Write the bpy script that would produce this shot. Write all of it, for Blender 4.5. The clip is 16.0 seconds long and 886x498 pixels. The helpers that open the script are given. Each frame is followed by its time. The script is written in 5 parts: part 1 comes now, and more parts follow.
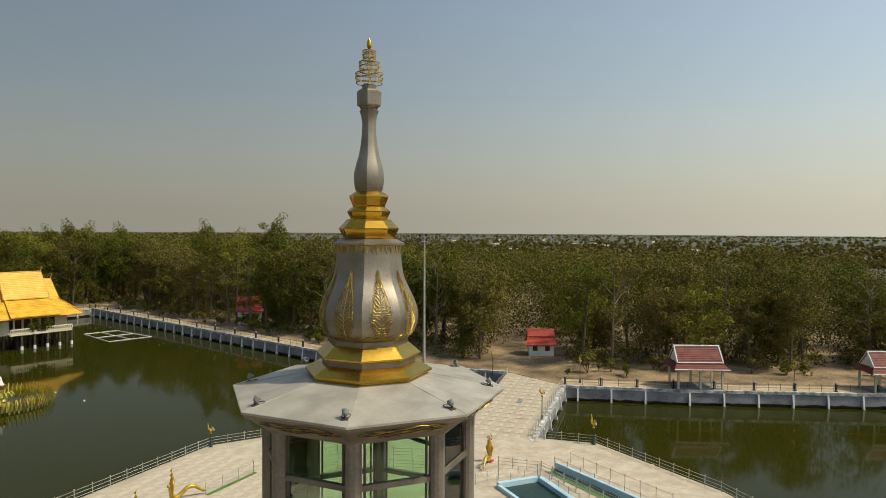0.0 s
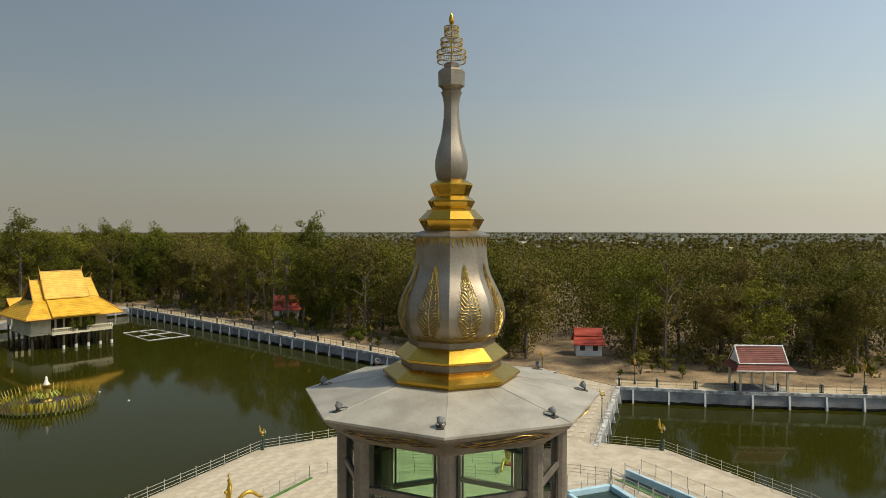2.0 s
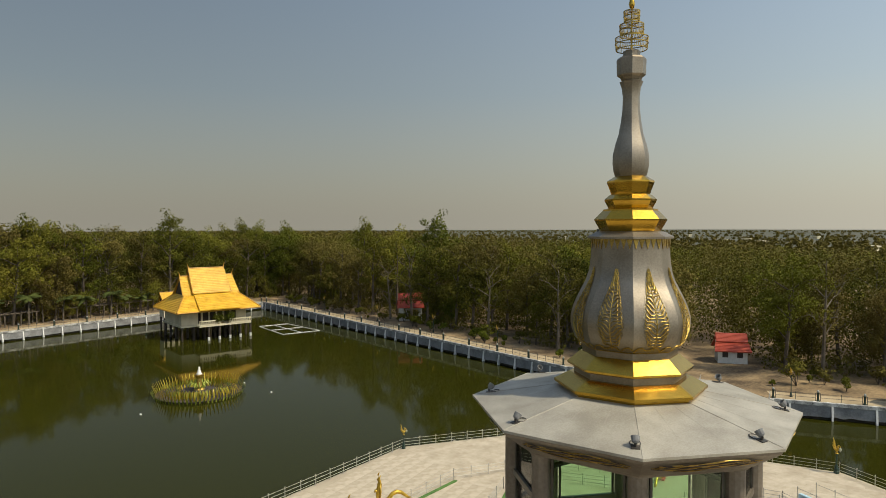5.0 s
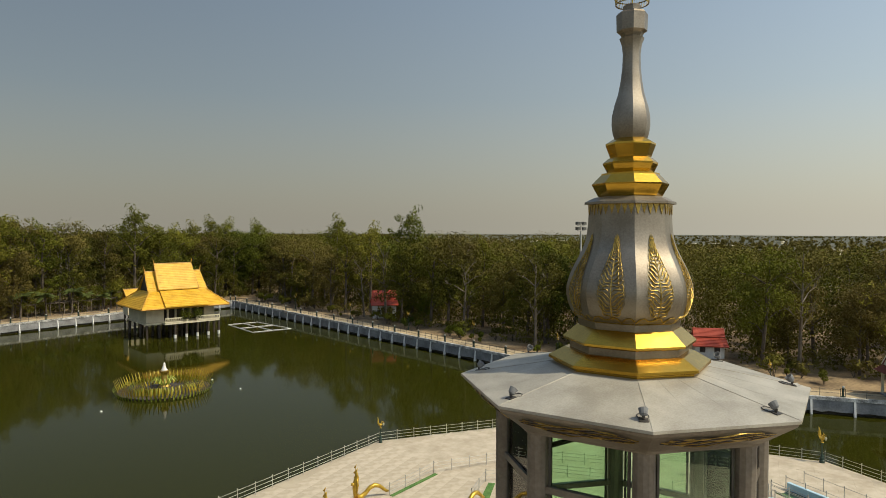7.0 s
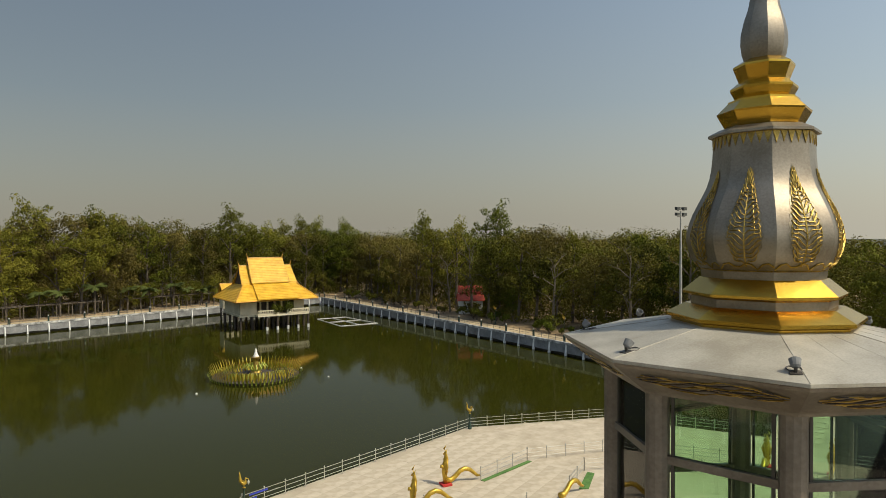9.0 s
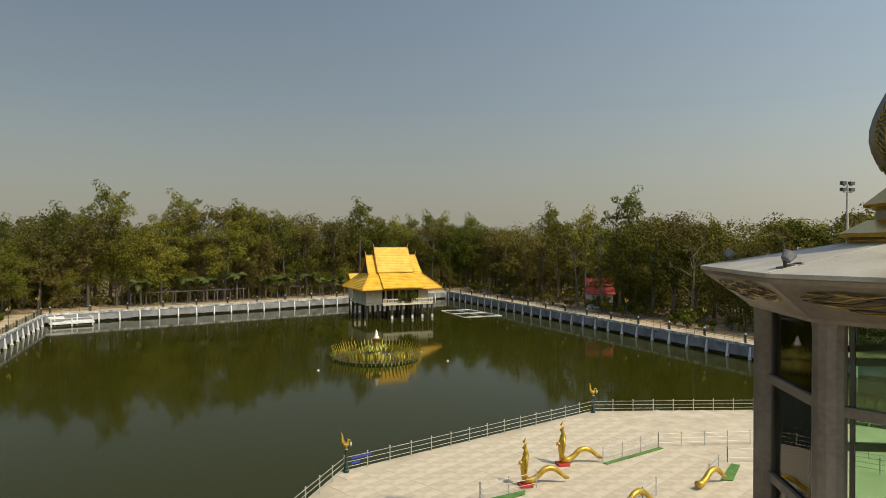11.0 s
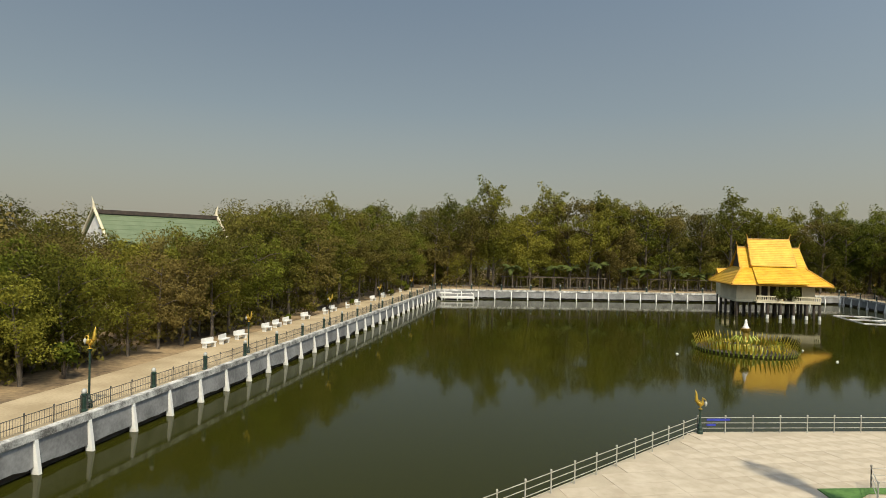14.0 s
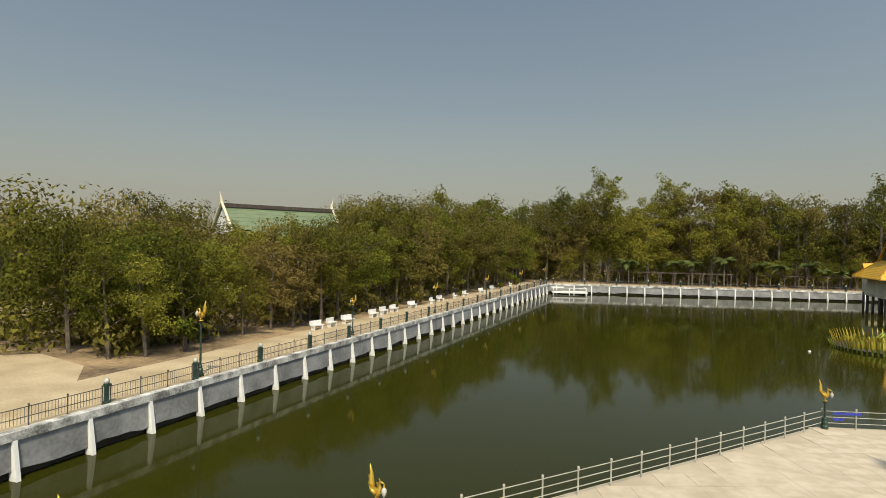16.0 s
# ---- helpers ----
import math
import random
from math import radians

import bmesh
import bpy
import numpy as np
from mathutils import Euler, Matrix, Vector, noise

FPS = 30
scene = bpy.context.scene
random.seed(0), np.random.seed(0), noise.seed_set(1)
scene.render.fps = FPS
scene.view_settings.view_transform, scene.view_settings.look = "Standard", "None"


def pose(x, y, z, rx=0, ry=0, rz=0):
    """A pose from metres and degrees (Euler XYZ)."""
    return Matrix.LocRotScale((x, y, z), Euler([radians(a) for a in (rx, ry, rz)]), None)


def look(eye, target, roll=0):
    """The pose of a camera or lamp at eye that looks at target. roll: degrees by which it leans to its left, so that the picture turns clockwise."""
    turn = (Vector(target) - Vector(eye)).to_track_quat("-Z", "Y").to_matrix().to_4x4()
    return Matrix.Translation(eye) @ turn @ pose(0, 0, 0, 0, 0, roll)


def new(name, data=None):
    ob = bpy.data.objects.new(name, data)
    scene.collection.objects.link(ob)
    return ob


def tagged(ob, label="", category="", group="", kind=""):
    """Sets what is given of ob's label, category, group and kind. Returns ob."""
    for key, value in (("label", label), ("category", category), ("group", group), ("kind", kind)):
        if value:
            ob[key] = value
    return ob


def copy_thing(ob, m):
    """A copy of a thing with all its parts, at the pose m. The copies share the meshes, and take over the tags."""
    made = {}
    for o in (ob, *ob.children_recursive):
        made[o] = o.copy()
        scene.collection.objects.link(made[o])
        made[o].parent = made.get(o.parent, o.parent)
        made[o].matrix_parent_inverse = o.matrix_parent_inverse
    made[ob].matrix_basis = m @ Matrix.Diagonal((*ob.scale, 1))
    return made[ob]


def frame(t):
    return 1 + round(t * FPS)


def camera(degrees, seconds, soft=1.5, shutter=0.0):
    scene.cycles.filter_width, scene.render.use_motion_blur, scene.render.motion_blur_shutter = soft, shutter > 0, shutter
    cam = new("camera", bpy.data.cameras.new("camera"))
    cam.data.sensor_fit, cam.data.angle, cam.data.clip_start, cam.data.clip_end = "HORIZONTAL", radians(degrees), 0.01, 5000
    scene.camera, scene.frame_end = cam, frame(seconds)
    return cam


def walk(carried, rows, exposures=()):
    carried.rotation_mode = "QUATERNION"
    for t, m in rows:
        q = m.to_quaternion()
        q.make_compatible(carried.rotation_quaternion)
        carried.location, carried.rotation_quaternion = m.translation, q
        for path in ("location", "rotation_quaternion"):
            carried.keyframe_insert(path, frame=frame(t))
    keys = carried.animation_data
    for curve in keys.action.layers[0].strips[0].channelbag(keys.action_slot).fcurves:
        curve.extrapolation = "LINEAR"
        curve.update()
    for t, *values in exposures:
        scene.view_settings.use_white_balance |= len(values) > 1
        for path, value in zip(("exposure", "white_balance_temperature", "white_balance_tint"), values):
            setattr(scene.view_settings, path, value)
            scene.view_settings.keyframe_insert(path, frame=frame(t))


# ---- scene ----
cam = camera(69.3, 16.0, soft=0.5)
PATH = [
    (0, pose(-23.07, -25.84, 20.81, 88.37, -0.34, -48.36)),
    (0.5, pose(-23.10, -24.52, 20.60, 88.39, -0.09, -45.54)),
    (1, pose(-23.16, -23.40, 20.51, 88.26, -0.08, -45.69)),
    (1.5, pose(-23.14, -22.52, 20.44, 88.21, 0.01, -47.57)),
    (2, pose(-23.22, -21.68, 20.42, 88.26, -0.04, -46.22)),
    (2.5, pose(-23.59, -20.91, 20.50, 88.29, -0.03, -43.21)),
    (3, pose(-24.01, -20.27, 20.64, 88.20, 0.17, -40.95)),
    (3.5, pose(-24.40, -19.79, 20.86, 88.25, 0.19, -34.61)),
    (4, pose(-24.54, -19.39, 20.91, 88.15, 0.13, -34.48)),
    (6.5, pose(-23.99, -17.08, 19.32, 88.10, 0.23, -40.14)),
    (7, pose(-23.77, -16.49, 18.85, 88.45, -0.20, -39.02)),
    (7.5, pose(-23.40, -15.83, 18.29, 88.54, 0.18, -35.87)),
    (8, pose(-22.98, -15.06, 17.64, 88.77, -0.22, -32.87)),
    (8.5, pose(-22.77, -14.52, 17.00, 88.85, -0.12, -32.91)),
    (9, pose(-22.68, -14.15, 16.33, 88.98, 0.17, -31.52)),
    (11.5, pose(-19.69, -11.19, 12.43, 89.67, -0.22, -16.16)),
    (12, pose(-19.53, -11.04, 11.81, 89.84, -0.44, -13.03)),
    (12.5, pose(-19.69, -11.24, 11.30, 89.84, -0.58, -11.94)),
    (13, pose(-19.91, -11.66, 10.81, 89.82, -0.82, -3.01)),
    (13.5, pose(-19.86, -11.73, 10.23, 89.68, -1.29, 6.46)),
    (14, pose(-19.52, -11.42, 9.72, 89.63, -1.39, 11.86)),
    (14.5, pose(-19.32, -11.13, 9.33, 89.75, -1.41, 11.72)),
    (15, pose(-19.10, -10.86, 9.00, 89.67, -1.43, 11.26)),
    (15.5, pose(-18.69, -10.54, 8.75, 89.52, -1.38, 18.64)),
    (16, pose(-18.33, -10.25, 8.46, 89.36, -1.31, 22.31)),
]
walk(cam, PATH, [(0, -0.11), (4, -0.11), (9, -0.10), (12, 0.04), (13.5, 0.05), (14.2, 0.15), (15, 0.17), (16, 0.20)])

# ---- light ----
SUN_DIR = Vector((0.30, -0.53, 0.793)).normalized()
world = bpy.data.worlds.new("world")
scene.world = world
world.use_nodes = True
wn = world.node_tree
sky = wn.nodes.new("ShaderNodeTexSky")
sky.sky_type = "NISHITA"
sky.sun_disc = False
sky.sun_elevation = math.asin(SUN_DIR.z)
sky.sun_rotation = math.atan2(SUN_DIR.x, SUN_DIR.y)
sky.air_density, sky.dust_density, sky.ozone_density, sky.altitude = 1.0, 1.6, 1.0, 0
# haze: the clear sky pales to warm grey towards the horizon and brightens towards the sun
w_tc, w_sep, w_ramp, w_dot, w_gain, w_sat, w_mix, w_mul = (wn.nodes.new(k) for k in ("ShaderNodeTexCoord", "ShaderNodeSeparateXYZ", "ShaderNodeValToRGB", "ShaderNodeVectorMath", "ShaderNodeMapRange", "ShaderNodeHueSaturation", "ShaderNodeMix", "ShaderNodeVectorMath"))
wn.links.new(w_tc.outputs["Generated"], w_sep.inputs[0])
wn.links.new(w_sep.outputs["Z"], w_ramp.inputs[0])
w_ramp.color_ramp.elements[0].position, w_ramp.color_ramp.elements[0].color = 0.0, (0.95, 0.95, 0.95, 1)
w_ramp.color_ramp.elements[1].position, w_ramp.color_ramp.elements[1].color = 0.50, (0.05, 0.05, 0.05, 1)
w_el = w_ramp.color_ramp.elements.new(0.20)
w_el.color = (0.34, 0.34, 0.34, 1)
w_dot.operation = "DOT_PRODUCT"
wn.links.new(w_tc.outputs["Generated"], w_dot.inputs[0])
w_dot.inputs[1].default_value = SUN_DIR
w_gain.interpolation_type = "SMOOTHSTEP"
w_gain.inputs["From Min"].default_value, w_gain.inputs["From Max"].default_value = -0.45, 0.75
w_gain.inputs["To Min"].default_value, w_gain.inputs["To Max"].default_value = 1.0, 2.5
wn.links.new(w_dot.outputs["Value"], w_gain.inputs["Value"])
w_sat.inputs["Saturation"].default_value, w_sat.inputs["Value"].default_value = 1.0, 0.84
wn.links.new(sky.outputs[0], w_sat.inputs["Color"])
w_mix.data_type = "RGBA"
wn.links.new(w_ramp.outputs[0], w_mix.inputs["Factor"])
wn.links.new(w_sat.outputs[0], w_mix.inputs["A"])
w_mix.inputs["B"].default_value = (3.74, 3.47, 3.14, 1)
w_mul.operation = "MULTIPLY"
wn.links.new(w_mix.outputs["Result"], w_mul.inputs[0])
w_tint = wn.nodes.new("ShaderNodeVectorMath")
w_tint.operation = "SCALE"
w_tint.inputs[0].default_value = (0.985, 1.0, 0.90)
wn.links.new(w_gain.outputs[0], w_tint.inputs["Scale"])
wn.links.new(w_tint.outputs[0], w_mul.inputs[1])
wn.links.new(w_mul.outputs[0], wn.nodes["Background"].inputs[0])
wn.nodes["Background"].inputs[1].default_value = 0.09
sun = new("sun", bpy.data.lights.new("sun", "SUN"))
sun.data.energy, sun.data.angle, sun.data.color = 3.7, radians(0.8), (1.0, 0.90, 0.68)
sun.matrix_world = look((60, -90, 110), Vector((60, -90, 110)) - SUN_DIR)


# ---- materials ----
def material(name, c1, c2, scale=4.0, rough=0.7, metal=0.0, bump=0.15, bscale=30.0, spread=0.0, spec=0.5, detail=6.0, coat=0.0):
    """Two colours mixed by coarse and fine noise, with fine relief; spread varies the value piece by piece."""
    m = bpy.data.materials.new(name)
    m.use_nodes = True
    n, l = m.node_tree.nodes, m.node_tree.links
    b = n["Principled BSDF"]
    co = n.new("ShaderNodeTexCoord")
    big = n.new("ShaderNodeTexNoise")
    big.inputs["Scale"].default_value, big.inputs["Detail"].default_value = scale, detail
    fine = n.new("ShaderNodeTexNoise")
    fine.inputs["Scale"].default_value, fine.inputs["Detail"].default_value = bscale, 4
    l.new(co.outputs["Object"], big.inputs["Vector"])
    l.new(co.outputs["Object"], fine.inputs["Vector"])
    ramp = n.new("ShaderNodeValToRGB")
    ramp.color_ramp.elements[0].position, ramp.color_ramp.elements[1].position = 0.32, 0.68
    ramp.color_ramp.elements[0].color, ramp.color_ramp.elements[1].color = (*c1, 1), (*c2, 1)
    add = n.new("ShaderNodeMath")
    add.operation = "MULTIPLY_ADD"
    add.inputs[1].default_value = 0.45
    l.new(fine.outputs[0], add.inputs[0])
    sub = n.new("ShaderNodeMath")
    sub.operation = "MULTIPLY_ADD"
    sub.inputs[1].default_value, sub.inputs[2].default_value = 0.95, -0.2
    l.new(big.outputs[0], sub.inputs[0])
    l.new(sub.outputs[0], add.inputs[2])
    l.new(add.outputs[0], ramp.inputs[0])
    colour = ramp.outputs[0]
    if spread:
        info, hsv, mr = n.new("ShaderNodeObjectInfo"), n.new("ShaderNodeHueSaturation"), n.new("ShaderNodeMapRange")
        mr.inputs["To Min"].default_value, mr.inputs["To Max"].default_value = 1 - spread, 1 + spread
        l.new(info.outputs["Random"], mr.inputs["Value"])
        l.new(mr.outputs[0], hsv.inputs["Value"])
        l.new(colour, hsv.inputs["Color"])
        colour = hsv.outputs[0]
    l.new(colour, b.inputs["Base Color"])
    b.inputs["Roughness"].default_value, b.inputs["Metallic"].default_value = rough, metal
    b.inputs["Specular IOR Level"].default_value = spec
    b.inputs["Coat Weight"].default_value = coat
    if bump:
        bp = n.new("ShaderNodeBump")
        bp.inputs["Strength"].default_value, bp.inputs["Distance"].default_value = bump, 0.02
        l.new(fine.outputs[0], bp.inputs["Height"])
        l.new(bp.outputs[0], b.inputs["Normal"])
    return m


def leaf_material(name, c1, c2, c3):
    """Leaves: each clump its own tone, each tree its own hue, some light let through."""
    m = bpy.data.materials.new(name)
    m.use_nodes = True
    n, l = m.node_tree.nodes, m.node_tree.links
    b = n["Principled BSDF"]
    geo, info = n.new("ShaderNodeNewGeometry"), n.new("ShaderNodeObjectInfo")
    r1, mix, hsv = n.new("ShaderNodeValToRGB"), n.new("ShaderNodeMix"), n.new("ShaderNodeHueSaturation")
    r1.color_ramp.elements[0].color, r1.color_ramp.elements[1].color = (*c1, 1), (*c2, 1)
    l.new(geo.outputs["Random Per Island"], r1.inputs[0])
    mix.data_type = "RGBA"
    mr = n.new("ShaderNodeMapRange")
    mr.inputs["From Min"].default_value, mr.inputs["To Max"].default_value = 0.35, 0.75
    l.new(info.outputs["Random"], mr.inputs["Value"])
    patch, both = n.new("ShaderNodeTexNoise"), n.new("ShaderNodeMath")
    patch.inputs["Scale"].default_value, patch.inputs["Detail"].default_value = 0.045, 3
    l.new(geo.outputs["Position"], patch.inputs["Vector"])
    spot = n.new("ShaderNodeMapRange")
    spot.inputs["From Min"].default_value, spot.inputs["From Max"].default_value = 0.42, 0.68
    l.new(patch.outputs[0], spot.inputs["Value"])
    both.operation = "MAXIMUM"
    l.new(mr.outputs[0], both.inputs[0])
    l.new(spot.outputs[0], both.inputs[1])
    l.new(both.outputs[0], mix.inputs["Factor"])
    l.new(r1.outputs[0], mix.inputs["A"])
    mix.inputs["B"].default_value = (*c3, 1)
    mv = n.new("ShaderNodeMapRange")
    mv.inputs["To Min"].default_value, mv.inputs["To Max"].default_value = 0.7, 1.3
    mm = n.new("ShaderNodeMath")
    mm.operation = "FRACT"
    m7 = n.new("ShaderNodeMath")
    m7.operation = "MULTIPLY"
    m7.inputs[1].default_value = 7.31
    l.new(info.outputs["Random"], m7.inputs[0])
    l.new(m7.outputs[0], mm.inputs[0])
    l.new(mm.outputs[0], mv.inputs["Value"])
    l.new(mv.outputs[0], hsv.inputs["Value"])
    l.new(mix.outputs["Result"], hsv.inputs["Color"])
    l.new(hsv.outputs[0], b.inputs["Base Color"])
    b.inputs["Roughness"].default_value = 0.8
    b.inputs["Specular IOR Level"].default_value = 0.10
    tr, ms = n.new("ShaderNodeBsdfTranslucent"), n.new("ShaderNodeMixShader")
    l.new(hsv.outputs[0], tr.inputs[0])
    ms.inputs[0].default_value = 0.2
    l.new(b.outputs[0], ms.inputs[1])
    l.new(tr.outputs[0], ms.inputs[2])
    l.new(ms.outputs[0], n["Material Output"].inputs[0])
    return m


# soil's dark patches: leaf litter and brown earth, with tree shade mixed in
M_SOIL = material("dry_soil", (0.085, 0.056, 0.03), (0.36, 0.255, 0.135), 0.22, 0.95, bump=0.3, bscale=2.5)
M_FIELD = material("dry_field", (0.040, 0.047, 0.030), (0.105, 0.100, 0.062), 0.010, 0.95, bump=0.0, bscale=0.2)
M_PATH = material("pale_path", (0.34, 0.26, 0.15), (0.49, 0.39, 0.245), 0.3, 0.9, bump=0.2, bscale=6)
M_PAVE = material("pale_paving", (0.405, 0.335, 0.24), (0.55, 0.475, 0.36), 0.7, 0.85, bump=0.15, bscale=2.2, spread=0.025)
M_JOINT = material("paving_bed", (0.37, 0.31, 0.225), (0.48, 0.41, 0.30), 0.5, 0.9)
M_CONC = material("grey_concrete", (0.15, 0.15, 0.15), (0.30, 0.30, 0.295), 0.5, 0.9, bump=0.3, bscale=5)
M_COPE = material("weathered_white_paint", (0.13, 0.125, 0.115), (0.70, 0.69, 0.65), 1.1, 0.8, bump=0.2, bscale=9)
M_WHITE = material("white_paint", (0.62, 0.61, 0.57), (0.78, 0.77, 0.74), 1.2, 0.7, bump=0.1)
M_BANK = material("dark_bank_earth", (0.03, 0.025, 0.018), (0.07, 0.055, 0.04), 0.8, 0.95, bump=0.4, bscale=3)
M_ROOFM = material("brushed_grey_cladding", (0.28, 0.255, 0.205), (0.42, 0.39, 0.325), 0.7, 0.5, metal=0.1, bump=0.05, bscale=14, spread=0.04)
M_STEEL = material("aged_steel_cladding", (0.235, 0.195, 0.145), (0.36, 0.315, 0.25), 0.7, 0.48, metal=0.9, bump=0.05, bscale=12)
M_GOLD = material("gilt_sheet", (0.52, 0.31, 0.04), (0.68, 0.44, 0.075), 0.6, 0.27, metal=1.0, bump=0.05, bscale=9)
M_OLDGOLD = material("gilt_relief", (0.24, 0.16, 0.04), (0.58, 0.40, 0.10), 3.0, 0.46, metal=0.9, bump=0.5, bscale=16)
M_RELIEFBACK = material("dark_gilt_backing", (0.19, 0.155, 0.10), (0.34, 0.29, 0.20), 2.5, 0.45, metal=0.8, bump=0.6, bscale=14)
M_GILT = material("gold_paint", (0.42, 0.26, 0.03), (0.64, 0.43, 0.065), 2.0, 0.38, metal=0.6, bump=0.1)
M_COLUMN = material("stained_column_cladding", (0.12, 0.098, 0.077), (0.22, 0.19, 0.155), 0.5, 0.5, metal=0.3, bump=0.1, bscale=6)
M_FRAME = material("dark_frame", (0.05, 0.045, 0.04), (0.09, 0.08, 0.07), 2, 0.5, metal=0.4)
M_RAIL = material("pale_metal_rail", (0.34, 0.32, 0.28), (0.5, 0.48, 0.43), 2, 0.5, metal=0.2)
M_DARKRAIL = material("dark_metal_rail", (0.06, 0.06, 0.055), (0.13, 0.13, 0.12), 2, 0.5, metal=0.4)
M_GREENIRON = material("dark_green_iron", (0.012, 0.03, 0.022), (0.03, 0.06, 0.045), 3, 0.4, metal=0.2)
M_YTILE = material("yellow_roof_tile", (0.58, 0.31, 0.015), (0.78, 0.47, 0.04), 0.7, 0.38, bump=0.1, bscale=8, spread=0.06)
M_YTRIM = material("orange_roof_trim", (0.42, 0.20, 0.02), (0.6, 0.32, 0.04), 1.0, 0.5)
M_RTILE = material("red_roof_sheet", (0.32, 0.037, 0.018), (0.45, 0.072, 0.034), 0.9, 0.5, bump=0.1, spread=0.06)
M_BTILE = material("maroon_roof_tile", (0.115, 0.026, 0.017), (0.20, 0.05, 0.034), 0.9, 0.7, bump=0.1, spread=0.06)
M_CREAM = material("cream_wall", (0.55, 0.48, 0.33), (0.70, 0.63, 0.46), 0.8, 0.8, bump=0.1)
M_DARK = material("dark_timber", (0.035, 0.025, 0.02), (0.08, 0.06, 0.045), 1.5, 0.7)
M_BARK = material("tree_bark", (0.06, 0.048, 0.036), (0.15, 0.12, 0.09), 1.5, 0.95, bump=0.5, bscale=12)
M_TWIG = material("dry_grey_branch", (0.10, 0.082, 0.062), (0.20, 0.165, 0.125), 1.5, 0.95)
M_GREENROOF = material("green_roof_sheet", (0.115, 0.155, 0.08), (0.16, 0.20, 0.115), 0.5, 0.55)
M_TURF = material("artificial_turf", (0.05, 0.13, 0.025), (0.11, 0.22, 0.05), 2, 0.95, bump=0.4)
M_BLUE = material("pale_blue_pool_paint", (0.36, 0.56, 0.66), (0.50, 0.68, 0.76), 0.7, 0.5)
M_LEAF = leaf_material("leaves", (0.029, 0.033, 0.005), (0.128, 0.129, 0.015), (0.160, 0.122, 0.034))
M_LEAF2 = leaf_material("bright_leaves", (0.030, 0.043, 0.005), (0.120, 0.143, 0.014), (0.185, 0.168, 0.023))
M_PALM = leaf_material("palm_leaves", (0.05, 0.07, 0.02), (0.10, 0.12, 0.035), (0.09, 0.11, 0.03))
M_LOTUS1 = material("yellow_petal_paint", (0.40, 0.30, 0.025), (0.58, 0.45, 0.05), 1.5, 0.45, spread=0.12)
M_LOTUS2 = material("green_petal_paint", (0.24, 0.29, 0.035), (0.46, 0.49, 0.08), 1.5, 0.45, spread=0.15)
M_STATUE = material("white_plaster", (0.68, 0.64, 0.6), (0.82, 0.8, 0.77), 2, 0.6)
M_LANTERN = material("milky_lantern_glass", (0.34, 0.34, 0.31), (0.48, 0.48, 0.44), 2, 0.2)
M_BANNER = material("blue_banner", (0.02, 0.03, 0.3), (0.03, 0.05, 0.42), 2, 0.6)
M_RED = material("red_carpet_base", (0.4, 0.02, 0.02), (0.5, 0.04, 0.03), 2, 0.8)

M_GLASS = bpy.data.materials.new("green_tinted_glass")
M_GLASS.use_nodes = True
gn = M_GLASS.node_tree
gb = gn.nodes["Principled BSDF"]
g_tr, g_gl, g_mx, g_fr = (gn.nodes.new(k) for k in ("ShaderNodeBsdfTransparent", "ShaderNodeBsdfGlossy", "ShaderNodeMixShader", "ShaderNodeFresnel"))
g_tr.inputs[0].default_value = (0.80, 0.92, 0.80, 1)
g_gl.inputs["Roughness"].default_value = 0.02
g_fr.inputs[0].default_value = 1.5
gn.links.new(g_fr.outputs[0], g_mx.inputs[0])
gn.links.new(g_tr.outputs[0], g_mx.inputs[1])
gn.links.new(g_gl.outputs[0], g_mx.inputs[2])
gn.links.new(g_mx.outputs[0], gn.nodes["Material Output"].inputs[0])

M_WATER = bpy.data.materials.new("still_green_water")
M_WATER.use_nodes = True
wt = M_WATER.node_tree
wb = wt.nodes["Principled BSDF"]
wb.inputs["Base Color"].default_value = (0.0255, 0.0265, 0.003, 1)
wb.inputs["Roughness"].default_value = 0.06
wb.inputs["IOR"].default_value = 1.33
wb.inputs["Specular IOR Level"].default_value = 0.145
# yellow tint on the reflections takes the blue out of the mirrored sky
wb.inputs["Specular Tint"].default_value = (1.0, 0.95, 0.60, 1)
w_co, w_n1, w_bp, w_mp = (wt.nodes.new(k) for k in ("ShaderNodeTexCoord", "ShaderNodeTexNoise", "ShaderNodeBump", "ShaderNodeMapping"))
w_mp.inputs["Scale"].default_value = (0.5, 0.9, 1)
w_n1.inputs["Scale"].default_value, w_n1.inputs["Detail"].default_value = 1.6, 5
w_bp.inputs["Strength"].default_value, w_bp.inputs["Distance"].default_value = 0.05, 0.05
wt.links.new(w_co.outputs["Object"], w_mp.inputs[0])
wt.links.new(w_mp.outputs[0], w_n1.inputs["Vector"])
wt.links.new(w_n1.outputs[0], w_bp.inputs["Height"])
wt.links.new(w_bp.outputs[0], wb.inputs["Normal"])


# ---- building helpers ----
def mesh_of(bm, name, mats, smooth=False):
    me = bpy.data.meshes.new(name)
    bmesh.ops.recalc_face_normals(bm, faces=bm.faces) if len(bm.faces) < 4000 else None
    bm.to_mesh(me)
    bm.free()
    for m in (mats if isinstance(mats, (list, tuple)) else [mats]):
        me.materials.append(m)
    if smooth:
        me.polygons.foreach_set("use_smooth", [True] * len(me.polygons))
    return me


def part(name, bm, mat, parent=None, label="", smooth=False):
    ob = new(name, mesh_of(bm, name, mat, smooth))
    if parent is not None:
        ob.parent = parent
    if label:
        ob["label"] = label
    return ob


def share(name, me, parent, m, label=""):
    ob = new(name, me)
    ob.parent = parent
    ob.matrix_basis = m
    if label:
        ob["label"] = label
    return ob


